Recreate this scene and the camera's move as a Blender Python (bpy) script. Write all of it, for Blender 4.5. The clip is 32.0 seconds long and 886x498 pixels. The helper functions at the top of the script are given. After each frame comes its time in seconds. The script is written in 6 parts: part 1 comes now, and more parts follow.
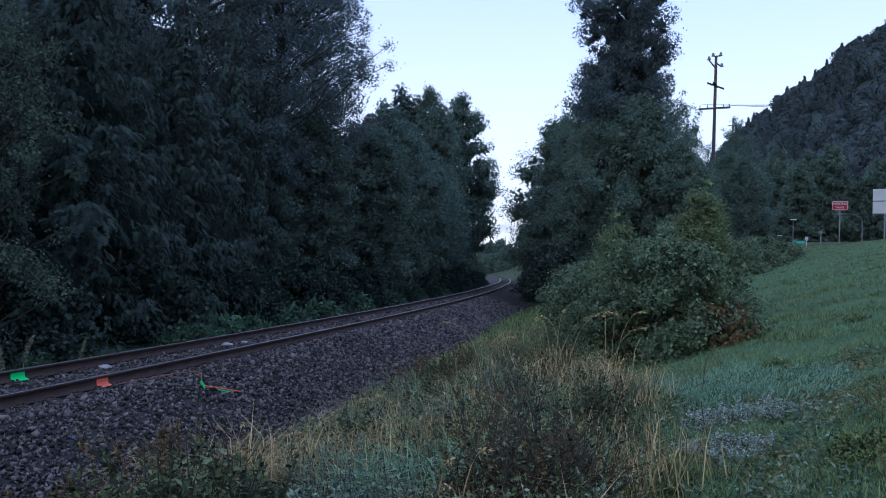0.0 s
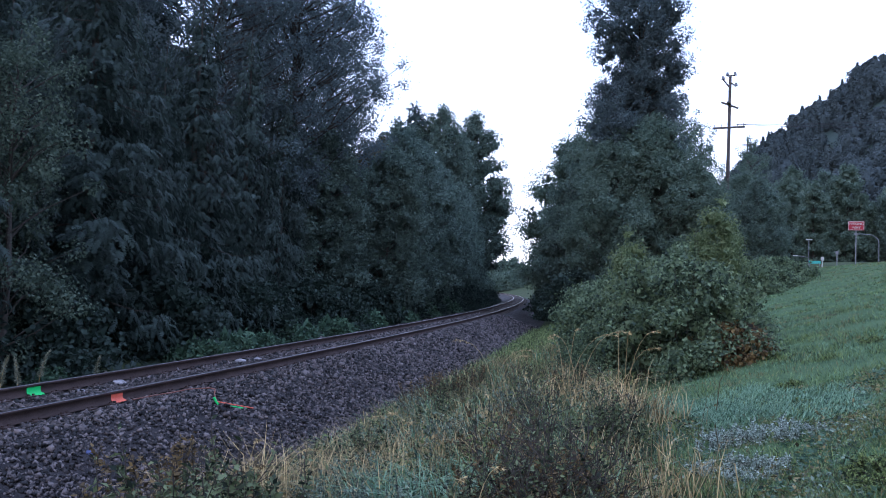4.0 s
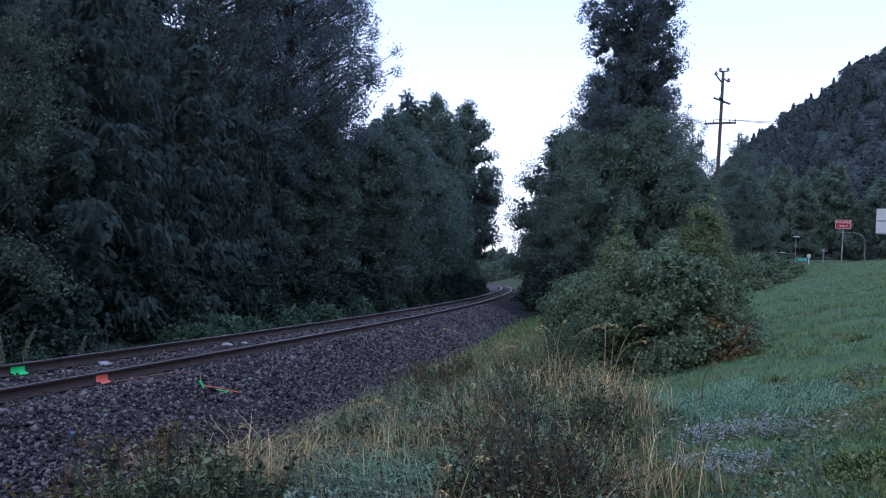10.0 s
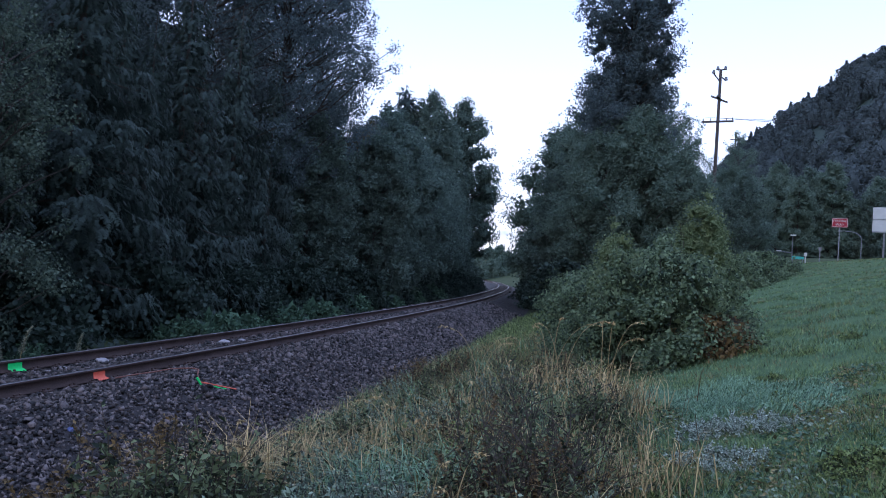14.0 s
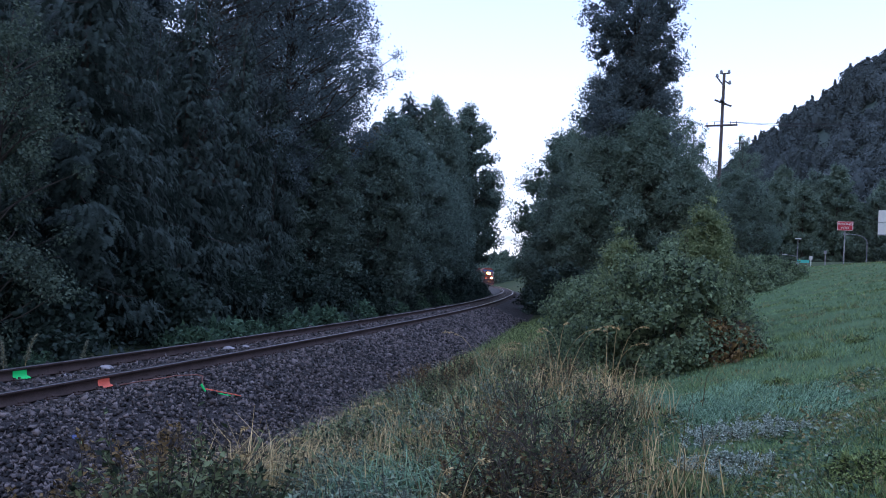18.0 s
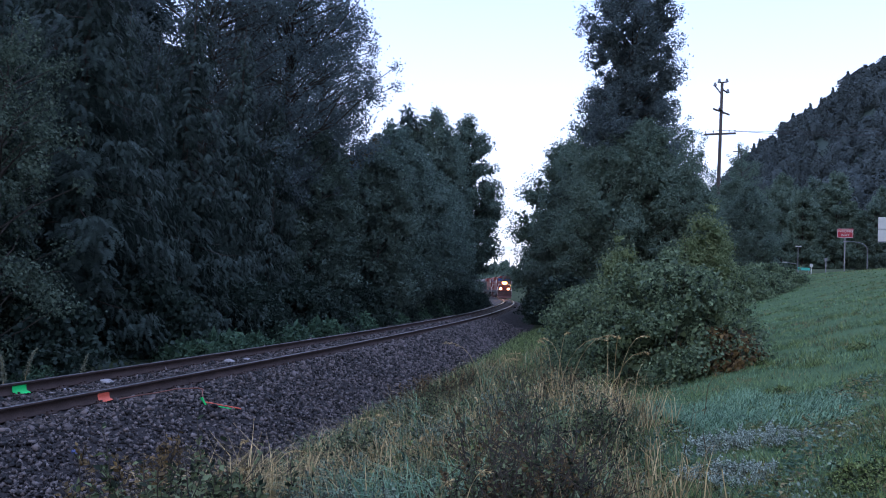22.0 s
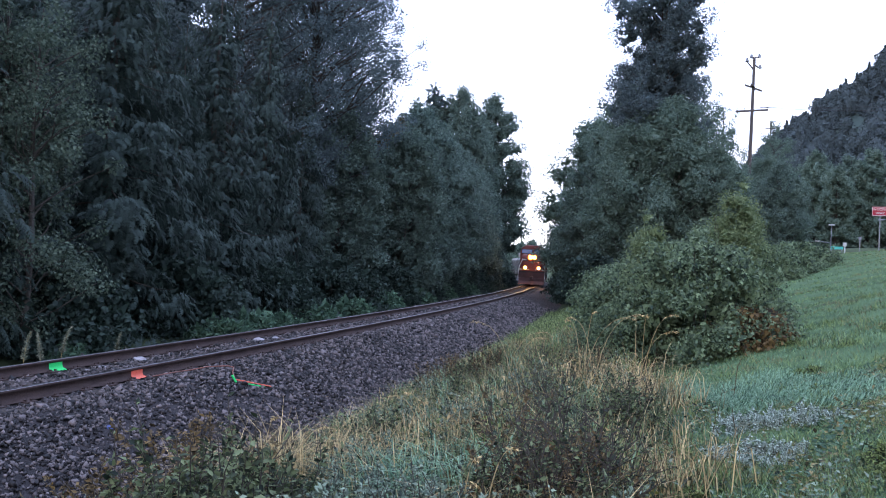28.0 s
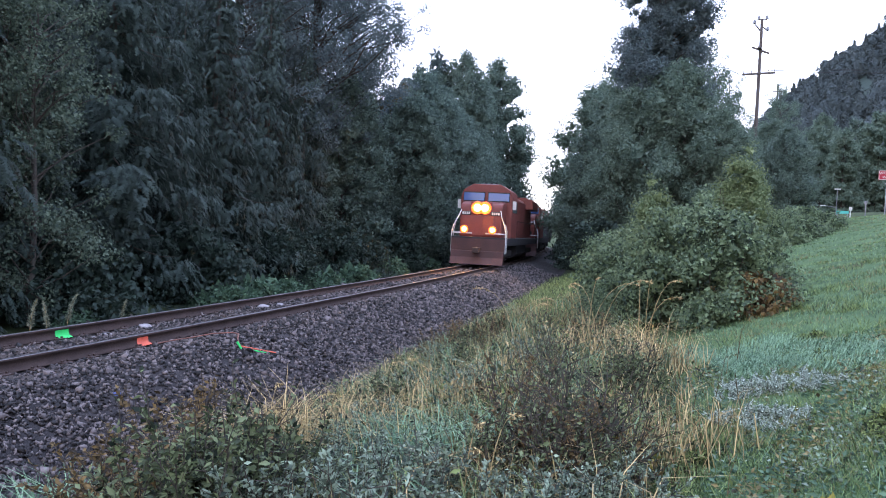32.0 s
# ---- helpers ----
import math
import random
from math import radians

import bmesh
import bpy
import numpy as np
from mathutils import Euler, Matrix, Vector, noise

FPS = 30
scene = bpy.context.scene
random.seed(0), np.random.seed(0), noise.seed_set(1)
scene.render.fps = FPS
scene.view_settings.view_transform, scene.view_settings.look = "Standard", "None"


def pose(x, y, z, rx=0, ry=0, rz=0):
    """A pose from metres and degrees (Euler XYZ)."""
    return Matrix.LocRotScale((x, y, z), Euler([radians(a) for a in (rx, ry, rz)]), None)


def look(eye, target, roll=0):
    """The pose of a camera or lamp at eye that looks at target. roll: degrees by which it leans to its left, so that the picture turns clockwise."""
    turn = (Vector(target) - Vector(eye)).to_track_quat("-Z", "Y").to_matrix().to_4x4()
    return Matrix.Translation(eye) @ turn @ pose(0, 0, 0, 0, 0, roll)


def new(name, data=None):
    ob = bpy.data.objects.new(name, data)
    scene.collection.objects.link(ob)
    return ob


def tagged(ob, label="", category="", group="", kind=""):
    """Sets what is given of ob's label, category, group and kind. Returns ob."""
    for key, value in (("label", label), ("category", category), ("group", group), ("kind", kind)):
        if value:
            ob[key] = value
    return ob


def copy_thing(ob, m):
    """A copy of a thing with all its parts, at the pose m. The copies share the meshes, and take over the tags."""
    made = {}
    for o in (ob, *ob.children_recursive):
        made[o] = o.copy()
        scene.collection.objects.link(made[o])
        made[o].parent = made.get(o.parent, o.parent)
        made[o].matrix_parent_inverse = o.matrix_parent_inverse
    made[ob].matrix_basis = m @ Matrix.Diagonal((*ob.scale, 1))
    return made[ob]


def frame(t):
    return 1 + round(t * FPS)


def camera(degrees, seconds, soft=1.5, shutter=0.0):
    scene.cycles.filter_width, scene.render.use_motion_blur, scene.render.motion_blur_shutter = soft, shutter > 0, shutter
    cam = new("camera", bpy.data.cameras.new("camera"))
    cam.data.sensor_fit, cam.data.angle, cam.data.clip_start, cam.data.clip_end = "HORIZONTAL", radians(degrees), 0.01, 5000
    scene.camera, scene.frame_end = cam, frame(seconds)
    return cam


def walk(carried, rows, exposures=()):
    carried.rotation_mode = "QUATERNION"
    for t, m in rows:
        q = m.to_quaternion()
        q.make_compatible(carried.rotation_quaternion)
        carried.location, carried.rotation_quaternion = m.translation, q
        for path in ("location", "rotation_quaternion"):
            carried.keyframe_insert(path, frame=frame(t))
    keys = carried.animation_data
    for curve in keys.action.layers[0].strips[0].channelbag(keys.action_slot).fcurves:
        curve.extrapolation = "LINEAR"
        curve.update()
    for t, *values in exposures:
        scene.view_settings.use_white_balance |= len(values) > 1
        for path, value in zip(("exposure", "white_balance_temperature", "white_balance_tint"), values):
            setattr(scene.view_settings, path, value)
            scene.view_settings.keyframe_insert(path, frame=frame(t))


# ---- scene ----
cam = camera(60.0, 32.0, 1.0)


def turned(x, y, z, yaw, pitch, roll):
    """A camera pose: yaw to the left, pitch up, lean to the left."""
    return pose(x, y, z, 90 + pitch, 0, yaw) @ pose(0, 0, 0, 0, 0, roll)


# seconds, place, yaw, pitch, lean
PATH = [
    (0.0, 0.019, 0.042, 1.889, -0.306, 1.269, 2.028),
    (0.5, 0.017, 0.044, 1.880, -0.063, 1.228, 2.164),
    (1.0, 0.013, 0.019, 1.896, -0.251, 1.272, 2.534),
    (1.5, 0.009, 0.029, 1.886, -0.439, 1.253, 2.677),
    (2.0, 0.019, 0.013, 1.887, -0.342, 1.580, 2.687),
    (2.5, 0.027, 0.000, 1.884, 0.010, 1.916, 2.664),
    (3.0, 0.005, 0.012, 1.885, 0.191, 1.972, 2.690),
    (3.5, 0.016, 0.003, 1.890, 0.372, 2.092, 2.570),
    (5.5, -0.003, 0.003, 1.905, 1.631, 4.033, 2.180),
    (6.0, -0.006, -0.008, 1.907, 0.500, 3.135, 2.878),
    (6.5, -0.003, -0.009, 1.907, 0.119, 2.419, 3.701),
    (7.0, 0.002, -0.007, 1.901, -0.073, 2.423, 4.014),
    (7.5, 0.003, -0.013, 1.902, -0.038, 2.297, 4.148),
    (8.0, 0.003, 0.001, 1.898, 0.136, 2.137, 4.149),
    (8.5, 0.001, 0.001, 1.900, 0.030, 1.995, 3.927),
    (9.0, 0.000, 0.000, 1.900, 0.000, 2.000, 3.800),
    (9.5, 0.008, 0.009, 1.896, -0.081, 1.870, 3.746),
    (10.0, 0.008, 0.010, 1.896, -0.138, 1.744, 3.748),
    (10.5, 0.007, 0.013, 1.894, -0.021, 1.666, 3.779),
    (11.0, 0.006, 0.007, 1.900, -0.006, 1.608, 3.762),
    (11.5, 0.006, -0.004, 1.899, 0.007, 1.648, 3.674),
    (12.0, 0.003, 0.004, 1.899, 0.033, 1.891, 3.599),
    (12.5, 0.003, -0.003, 1.897, 0.043, 2.356, 3.530),
    (13.0, 0.005, -0.011, 1.899, 0.014, 2.425, 3.500),
    (13.5, 0.005, -0.011, 1.896, -0.173, 1.826, 3.641),
    (14.0, 0.003, -0.007, 1.894, -0.351, 1.579, 3.882),
    (14.5, 0.002, -0.008, 1.902, -0.339, 1.857, 3.919),
    (16.5, 0.005, -0.013, 1.897, 0.102, 2.559, 3.725),
    (17.0, 0.010, -0.010, 1.893, 0.029, 2.299, 3.609),
    (17.5, 0.016, 0.007, 1.892, -0.002, 2.094, 3.585),
    (18.0, 0.015, 0.006, 1.893, 0.003, 1.968, 3.573),
    (18.5, 0.009, -0.004, 1.894, 0.067, 1.917, 3.631),
    (19.0, 0.012, -0.003, 1.894, 0.112, 1.921, 3.637),
    (19.5, 0.013, -0.002, 1.895, 0.039, 2.577, 3.589),
    (20.0, 0.015, -0.009, 1.897, 0.328, 2.976, 3.432),
    (20.5, 0.021, 0.001, 1.892, 0.405, 2.968, 3.101),
    (21.0, 0.022, -0.008, 1.895, 0.371, 2.902, 2.946),
    (21.5, 0.021, 0.007, 1.894, 0.075, 2.633, 2.968),
    (22.0, 0.024, 0.016, 1.891, 0.073, 2.773, 3.072),
    (22.5, 0.027, 0.026, 1.893, 0.141, 2.655, 3.225),
    (23.0, 0.031, 0.032, 1.892, 0.440, 2.557, 3.270),
    (23.5, 0.032, 0.030, 1.894, 0.616, 2.556, 3.143),
    (24.0, 0.032, 0.035, 1.891, 0.774, 2.640, 3.038),
    (24.5, 0.027, 0.022, 1.896, 1.083, 2.821, 2.950),
    (25.0, 0.023, 0.023, 1.894, 1.501, 3.166, 2.961),
    (25.5, 0.015, 0.017, 1.890, 1.214, 3.220, 2.473),
    (27.5, 0.018, 0.002, 1.890, 3.023, 1.283, 3.181),
    (28.0, 0.022, 0.019, 1.885, 1.990, 1.146, 3.028),
    (28.5, 0.019, 0.021, 1.889, 1.299, 1.138, 2.927),
    (29.0, 0.017, 0.017, 1.890, 1.118, 1.028, 3.179),
    (29.5, 0.016, 0.030, 1.889, 1.344, 0.614, 3.261),
    (30.0, 0.016, 0.027, 1.888, 1.852, 0.770, 3.494),
    (30.5, 0.020, 0.022, 1.893, 2.076, 0.831, 3.472),
    (31.0, 0.020, 0.024, 1.890, 2.438, 0.835, 3.480),
    (31.5, 0.031, 0.041, 1.890, 2.781, 0.485, 3.625),
    (32.0, 0.029, 0.050, 1.890, 2.160, -1.402, 2.783),
]
EXPOSURE = [(0.0, -0.47, 5660, 12), (1.0, 0.24, 5840, 17), (3.5, 0.26, 5840, 18), (5.5, -0.34, 5790, 18), (6.0, -0.34, 5790, 18), (7.0, -0.21, 5790, 18), (25.5, -0.14, 5790, 18), (27.5, 0.62, 6280, 18), (28.5, 0.56, 6280, 18), (30.0, 0.22, 6280, 20), (31.0, 0.24, 6280, 20), (31.5, 0.32, 6380, 18), (32.0, 0.93, 6570, 18)]
walk(cam, [(r[0], turned(*r[1:])) for r in PATH], EXPOSURE)

# ---- sky and light: a pale dusk sky, a veiled sun behind the camera ----
SUN_TURN, SUN_HEIGHT = 205.0, 24.0
world = bpy.data.worlds.new("dusk_sky")
scene.world = world
world.use_nodes = True
wn, wl = world.node_tree.nodes, world.node_tree.links
sky = wn.new("ShaderNodeTexSky")
sky.sky_type, sky.sun_disc = "NISHITA", False
sky.sun_elevation, sky.sun_rotation = radians(SUN_HEIGHT), radians(SUN_TURN)
sky.air_density, sky.dust_density, sky.ozone_density = 1.0, 0.6, 2.0
geo = wn.new("ShaderNodeTexCoord")
sep = wn.new("ShaderNodeSeparateXYZ")
wl.new(geo.outputs["Generated"], sep.inputs[0])
veil = wn.new("ShaderNodeValToRGB")  # thin high cloud: whiter low down, bluer overhead
veil.color_ramp.elements[0].position, veil.color_ramp.elements[0].color = 0.0, (1.35, 1.3, 1.4, 1)
veil.color_ramp.elements[1].position, veil.color_ramp.elements[1].color = 0.9, (1.08, 1.42, 2.15, 1)
mid_stop = veil.color_ramp.elements.new(0.22)
mid_stop.color = (1.12, 1.22, 1.45, 1)
mid_stop = veil.color_ramp.elements.new(0.36)
mid_stop.color = (0.86, 1.04, 1.48, 1)
wl.new(sep.outputs["Z"], veil.inputs[0])
# low broken cloud along the horizon
stretch = wn.new("ShaderNodeMapping")
stretch.inputs["Scale"].default_value = (9, 9, 34)
cloud = wn.new("ShaderNodeTexNoise")
cloud.inputs["Scale"].default_value, cloud.inputs["Detail"].default_value = 1.6, 6
wl.new(geo.outputs["Generated"], stretch.inputs[0])
wl.new(stretch.outputs[0], cloud.inputs["Vector"])
cloud_cut = wn.new("ShaderNodeValToRGB")
cloud_cut.color_ramp.elements[0].position, cloud_cut.color_ramp.elements[1].position = 0.47, 0.6
wl.new(cloud.outputs["Fac"], cloud_cut.inputs[0])
low = wn.new("ShaderNodeMapRange")
low.inputs["From Min"].default_value, low.inputs["From Max"].default_value = 0.095, 0.05
wl.new(sep.outputs["Z"], low.inputs["Value"])
both = wn.new("ShaderNodeMath")
both.operation = "MULTIPLY"
wl.new(low.outputs[0], both.inputs[0])
wl.new(cloud_cut.outputs[0], both.inputs[1])
cloud_mix = wn.new("ShaderNodeMix")
cloud_mix.data_type = "RGBA"
cloud_mix.inputs["B"].default_value = (0.42, 0.44, 0.62, 1)
wl.new(both.outputs[0], cloud_mix.inputs["Factor"])
wl.new(veil.outputs[0], cloud_mix.inputs["A"])
back_sky, back_veil, total = wn["Background"], wn.new("ShaderNodeBackground"), wn.new("ShaderNodeAddShader")
wl.new(sky.outputs[0], back_sky.inputs[0])
back_sky.inputs[1].default_value = 0.05
wl.new(cloud_mix.outputs["Result"], back_veil.inputs[0])
back_veil.inputs[1].default_value = 1.0
wl.new(back_sky.outputs[0], total.inputs[0])
wl.new(back_veil.outputs[0], total.inputs[1])
wl.new(total.outputs[0], wn["World Output"].inputs[0])

sun = new("sun", bpy.data.lights.new("sun", "SUN"))
sun.data.energy, sun.data.angle, sun.data.color = 0.35, radians(25), (1.0, 0.96, 0.92)
sun.matrix_world = look((60 * math.sin(radians(SUN_TURN)), 60 * math.cos(radians(SUN_TURN)), 60 * math.tan(radians(SUN_HEIGHT))), (0, 0, 0))


# ---- materials ----
def material(name, dark, light, rough=0.8, scale=4.0, fine=40.0, bump=0.3, metal=0.0, island=0.0, through_light=0.0, random_object=0.0, spec=0.3, span=(0.28, 0.72)):
    """A surface whose colour runs from dark to light by noise at two scales, with fine relief; island varies it piece by piece."""
    m = bpy.data.materials.new(name)
    m.use_nodes = True
    n, l = m.node_tree.nodes, m.node_tree.links
    b = n["Principled BSDF"]
    b.inputs["Roughness"].default_value, b.inputs["Metallic"].default_value = rough, metal
    b.inputs["Specular IOR Level"].default_value = spec
    co = n.new("ShaderNodeTexCoord")
    big, small = n.new("ShaderNodeTexNoise"), n.new("ShaderNodeTexNoise")
    for tex, sc, det in ((big, scale, 5), (small, fine, 3)):
        tex.inputs["Scale"].default_value, tex.inputs["Detail"].default_value = sc, det
        l.new(co.outputs["Object"], tex.inputs["Vector"])
    add = n.new("ShaderNodeMath")
    add.operation, add.inputs[1].default_value = "MULTIPLY_ADD", 0.5
    l.new(small.outputs["Fac"], add.inputs[0])
    half = n.new("ShaderNodeMath")
    half.operation, half.inputs[1].default_value = "MULTIPLY", 0.5
    l.new(big.outputs["Fac"], half.inputs[0])
    l.new(half.outputs[0], add.inputs[2])
    last = add.outputs[0]
    if island or random_object:
        src = n.new("ShaderNodeNewGeometry").outputs["Random Per Island"] if island else n.new("ShaderNodeObjectInfo").outputs["Random"]
        mix = n.new("ShaderNodeMix")
        mix.inputs["Factor"].default_value = island or random_object
        l.new(last, mix.inputs["A"])
        l.new(src, mix.inputs["B"])
        last = mix.outputs["Result"]
    ramp = n.new("ShaderNodeValToRGB")
    ramp.color_ramp.elements[0].position, ramp.color_ramp.elements[1].position = span[0], min(1.0, span[1])
    ramp.color_ramp.elements[0].color, ramp.color_ramp.elements[1].color = (*dark, 1), (*light, 1)
    l.new(last, ramp.inputs[0])
    l.new(ramp.outputs[0], b.inputs["Base Color"])
    if bump:
        bp = n.new("ShaderNodeBump")
        bp.inputs["Strength"].default_value, bp.inputs["Distance"].default_value = bump, 0.02
        l.new(small.outputs["Fac"], bp.inputs["Height"])
        l.new(bp.outputs[0], b.inputs["Normal"])
    if through_light:
        tr, mx = n.new("ShaderNodeBsdfTranslucent"), n.new("ShaderNodeMixShader")
        mx.inputs[0].default_value = through_light
        l.new(ramp.outputs[0], tr.inputs[0])
        l.new(b.outputs[0], mx.inputs[1])
        l.new(tr.outputs[0], mx.inputs[2])
        l.new(mx.outputs[0], n["Material Output"].inputs[0])
    return m


def glow(name, colour, strength, base=(0.9, 0.85, 0.7)):
    m = bpy.data.materials.new(name)
    m.use_nodes = True
    b = m.node_tree.nodes["Principled BSDF"]
    b.inputs["Base Color"].default_value = (*base, 1)
    b.inputs["Emission Color"].default_value, b.inputs["Emission Strength"].default_value = (*colour, 1), strength
    return m


def leaf_stuff(name, dark, light, rough=0.65, gloss=0.2, mixed=0.42, thin=0.25):
    return material(name, dark, light, rough, 0.35, 3.0, 0.0, island=mixed, through_light=thin, spec=gloss)


M_CEDAR = leaf_stuff("cedar_foliage", (0.017, 0.028, 0.024), (0.073, 0.102, 0.084), mixed=0.3, thin=0.3)
# fir and cottonwood: a bluish veil of haze is put into the leaf colours
M_FIR = leaf_stuff("fir_foliage", (0.02, 0.036, 0.036), (0.068, 0.102, 0.096), mixed=0.2, thin=0.3)
M_COTTON = leaf_stuff("cottonwood_leaves", (0.055, 0.078, 0.08), (0.17, 0.215, 0.215), mixed=0.2, thin=0.5)
M_MAPLE = leaf_stuff("maple_leaves", (0.05, 0.08, 0.067), (0.175, 0.235, 0.185), mixed=0.25, thin=0.4)
# leaf colour darkened to carry the shade under the trees
M_SHADE = leaf_stuff("shade_darkened_leaves", (0.012, 0.021, 0.017), (0.045, 0.07, 0.052), mixed=0.25)
M_OLIVE = leaf_stuff("olive_brown_grass", (0.05, 0.043, 0.022), (0.33, 0.26, 0.115), mixed=0.6)
M_AUTUMN = leaf_stuff("turning_leaves", (0.06, 0.058, 0.03), (0.17, 0.13, 0.065))
M_ALDER = leaf_stuff("alder_leaves", (0.056, 0.094, 0.072), (0.19, 0.25, 0.186), mixed=0.22, thin=0.4)
M_YOUNG = leaf_stuff("young_alder_leaves", (0.036, 0.058, 0.042), (0.14, 0.18, 0.125), mixed=0.3, thin=0.35)
M_BRAMBLE = leaf_stuff("bramble_leaves", (0.028, 0.048, 0.034), (0.21, 0.275, 0.145), mixed=0.4, thin=0.35)
M_WILLOW = leaf_stuff("pale_green_leaves", (0.065, 0.095, 0.045), (0.225, 0.275, 0.13), mixed=0.35)
M_WILLOWDULL = leaf_stuff("dull_green_leaves", (0.012, 0.019, 0.011), (0.17, 0.205, 0.1), mixed=0.55)
M_SNOWBERRY = leaf_stuff("grey_green_leaves", (0.018, 0.03, 0.022), (0.31, 0.385, 0.275))
M_RUSSET = leaf_stuff("russet_leaves", (0.022, 0.016, 0.01), (0.22, 0.145, 0.06))
M_YELLOW = leaf_stuff("yellow_leaves", (0.2, 0.18, 0.04), (0.42, 0.34, 0.08))
M_FERN = leaf_stuff("salal_leaves", (0.03, 0.06, 0.04), (0.12, 0.2, 0.12))
M_GRASS = leaf_stuff("green_grass", (0.018, 0.032, 0.013), (0.27, 0.335, 0.12), mixed=0.6)
M_LAWN = leaf_stuff("mown_grass", (0.05, 0.096, 0.038), (0.27, 0.37, 0.15), mixed=0.6)
M_DEWGRASS = leaf_stuff("dewy_long_grass", (0.06, 0.12, 0.066), (0.25, 0.385, 0.225), mixed=0.6)
M_STRAW = leaf_stuff("dry_straw_grass", (0.08, 0.056, 0.026), (0.68, 0.5, 0.24), mixed=0.6)
M_FROSTLEAF = leaf_stuff("silvery_leaves", (0.10, 0.145, 0.11), (0.6, 0.68, 0.58), mixed=0.6)
M_SEED = leaf_stuff("pale_furry_seeds", (0.12, 0.13, 0.09), (0.34, 0.35, 0.25), mixed=0.4)
M_BARK = material("bark", (0.03, 0.024, 0.02), (0.10, 0.085, 0.07), 0.9, 2, 25, 0.8)
M_TWIG = material("dead_twigs", (0.03, 0.025, 0.02), (0.085, 0.068, 0.052), 0.9, 5, 60, 0.4)
M_SOIL = material("soil_and_thatch", (0.022, 0.03, 0.014), (0.07, 0.09, 0.04), 0.95, 1.1, 26, 1.0, spec=0.1)
M_TURF = material("turf", (0.03, 0.056, 0.025), (0.11, 0.17, 0.075), 0.95, 1.7, 30, 1.0, spec=0.1)
# near-black so that the gaps between loose stones look shaded
M_BALLAST_GAPS = material("ballast_bed", (0.006, 0.005, 0.005), (0.045, 0.036, 0.036), 0.9, 1.2, 48, 1.0)
M_STONE = material("crushed_stone", (0.010, 0.008, 0.008), (0.19, 0.152, 0.145), 0.6, 3, 50, 0.3, island=0.92, span=(0.34, 1.0))
M_RAIL = material("rusty_rail_steel", (0.032, 0.021, 0.018), (0.09, 0.057, 0.05), 0.75, 3, 60, 0.4, metal=0.3)
M_RAILTOP = material("polished_rail_head", (0.2, 0.17, 0.17), (0.36, 0.33, 0.34), 0.3, 2, 40, 0.05, metal=1.0)
M_TIE = material("creosoted_wood", (0.022, 0.016, 0.013), (0.07, 0.053, 0.045), 0.9, 3, 45, 0.7, random_object=0.3)
M_ASPHALT = material("asphalt", (0.035, 0.035, 0.037), (0.065, 0.065, 0.066), 0.9, 0.5, 60, 0.4)
M_GREENPAINT = material("green_marking_paint", (0.015, 0.45, 0.1), (0.03, 0.65, 0.16), 0.6, 8, 60, 0.2)
M_REDPAINT = material("orange_red_marking_paint", (0.55, 0.09, 0.05), (0.75, 0.16, 0.1), 0.6, 8, 60, 0.2)
M_STEEL = material("galvanised_steel", (0.14, 0.145, 0.16), (0.26, 0.27, 0.29), 0.5, 4, 40, 0.1, metal=0.6)
M_POLE = material("weathered_pole_wood", (0.06, 0.05, 0.046), (0.125, 0.1, 0.09), 0.9, 2, 30, 0.5)
M_GLASSCAP = material("grey_porcelain", (0.12, 0.12, 0.13), (0.22, 0.22, 0.24), 0.3, 5, 40, 0.05)
M_SIGNRED = material("red_sign_sheeting", (0.26, 0.008, 0.022), (0.34, 0.012, 0.03), 0.45, 3, 30, 0.02)
M_SIGNWHITE = material("white_sign_sheeting", (0.42, 0.42, 0.40), (0.55, 0.55, 0.52), 0.45, 3, 30, 0.02)
M_TEAL = material("teal_plastic", (0.05, 0.35, 0.30), (0.08, 0.48, 0.40), 0.5, 4, 30, 0.05)
M_TRAINRED = material("red_locomotive_paint", (0.11, 0.026, 0.02), (0.2, 0.05, 0.038), 0.55, 1.2, 20, 0.08)
M_PILOT = material("dirty_dark_red_steel", (0.03, 0.018, 0.017), (0.085, 0.036, 0.032), 0.7, 1.5, 25, 0.2)
M_TRAINBLACK = material("sooty_black_steel", (0.01, 0.009, 0.01), (0.035, 0.03, 0.032), 0.7, 2, 30, 0.3)
M_TRAINWHITE = material("white_handrail_paint", (0.42, 0.40, 0.38), (0.56, 0.54, 0.52), 0.5, 4, 30, 0.05)
M_GREYCAR = material("grey_hopper_paint", (0.06, 0.06, 0.06), (0.12, 0.12, 0.12), 0.6, 0.8, 20, 0.1)
M_RUBBER = material("tyre_rubber", (0.012, 0.012, 0.012), (0.03, 0.03, 0.03), 0.85, 6, 40, 0.2)
M_HEAD = glow("headlight_glow", (1.0, 0.45, 0.08), 420.0)
M_DITCH = glow("ditch_light_glow", (1.0, 0.45, 0.08), 300.0)
# orange emission that imitates the halo of glare around the train's lamps
M_HALO = glow("lamp_halo_glow", (1.0, 0.14, 0.012), 1.7, (0.06, 0.03, 0.01))
M_CARLIGHT = glow("car_headlight_glow", (1.0, 0.95, 0.85), 12.0)


def glassy(name, tint=(0.05, 0.06, 0.07)):
    m = bpy.data.materials.new(name)
    m.use_nodes = True
    b = m.node_tree.nodes["Principled BSDF"]
    b.inputs["Base Color"].default_value = (*tint, 1)
    b.inputs["Roughness"].default_value, b.inputs["Specular IOR Level"].default_value = 0.06, 0.5
    return m


M_WINDOW = glassy("window_glass")
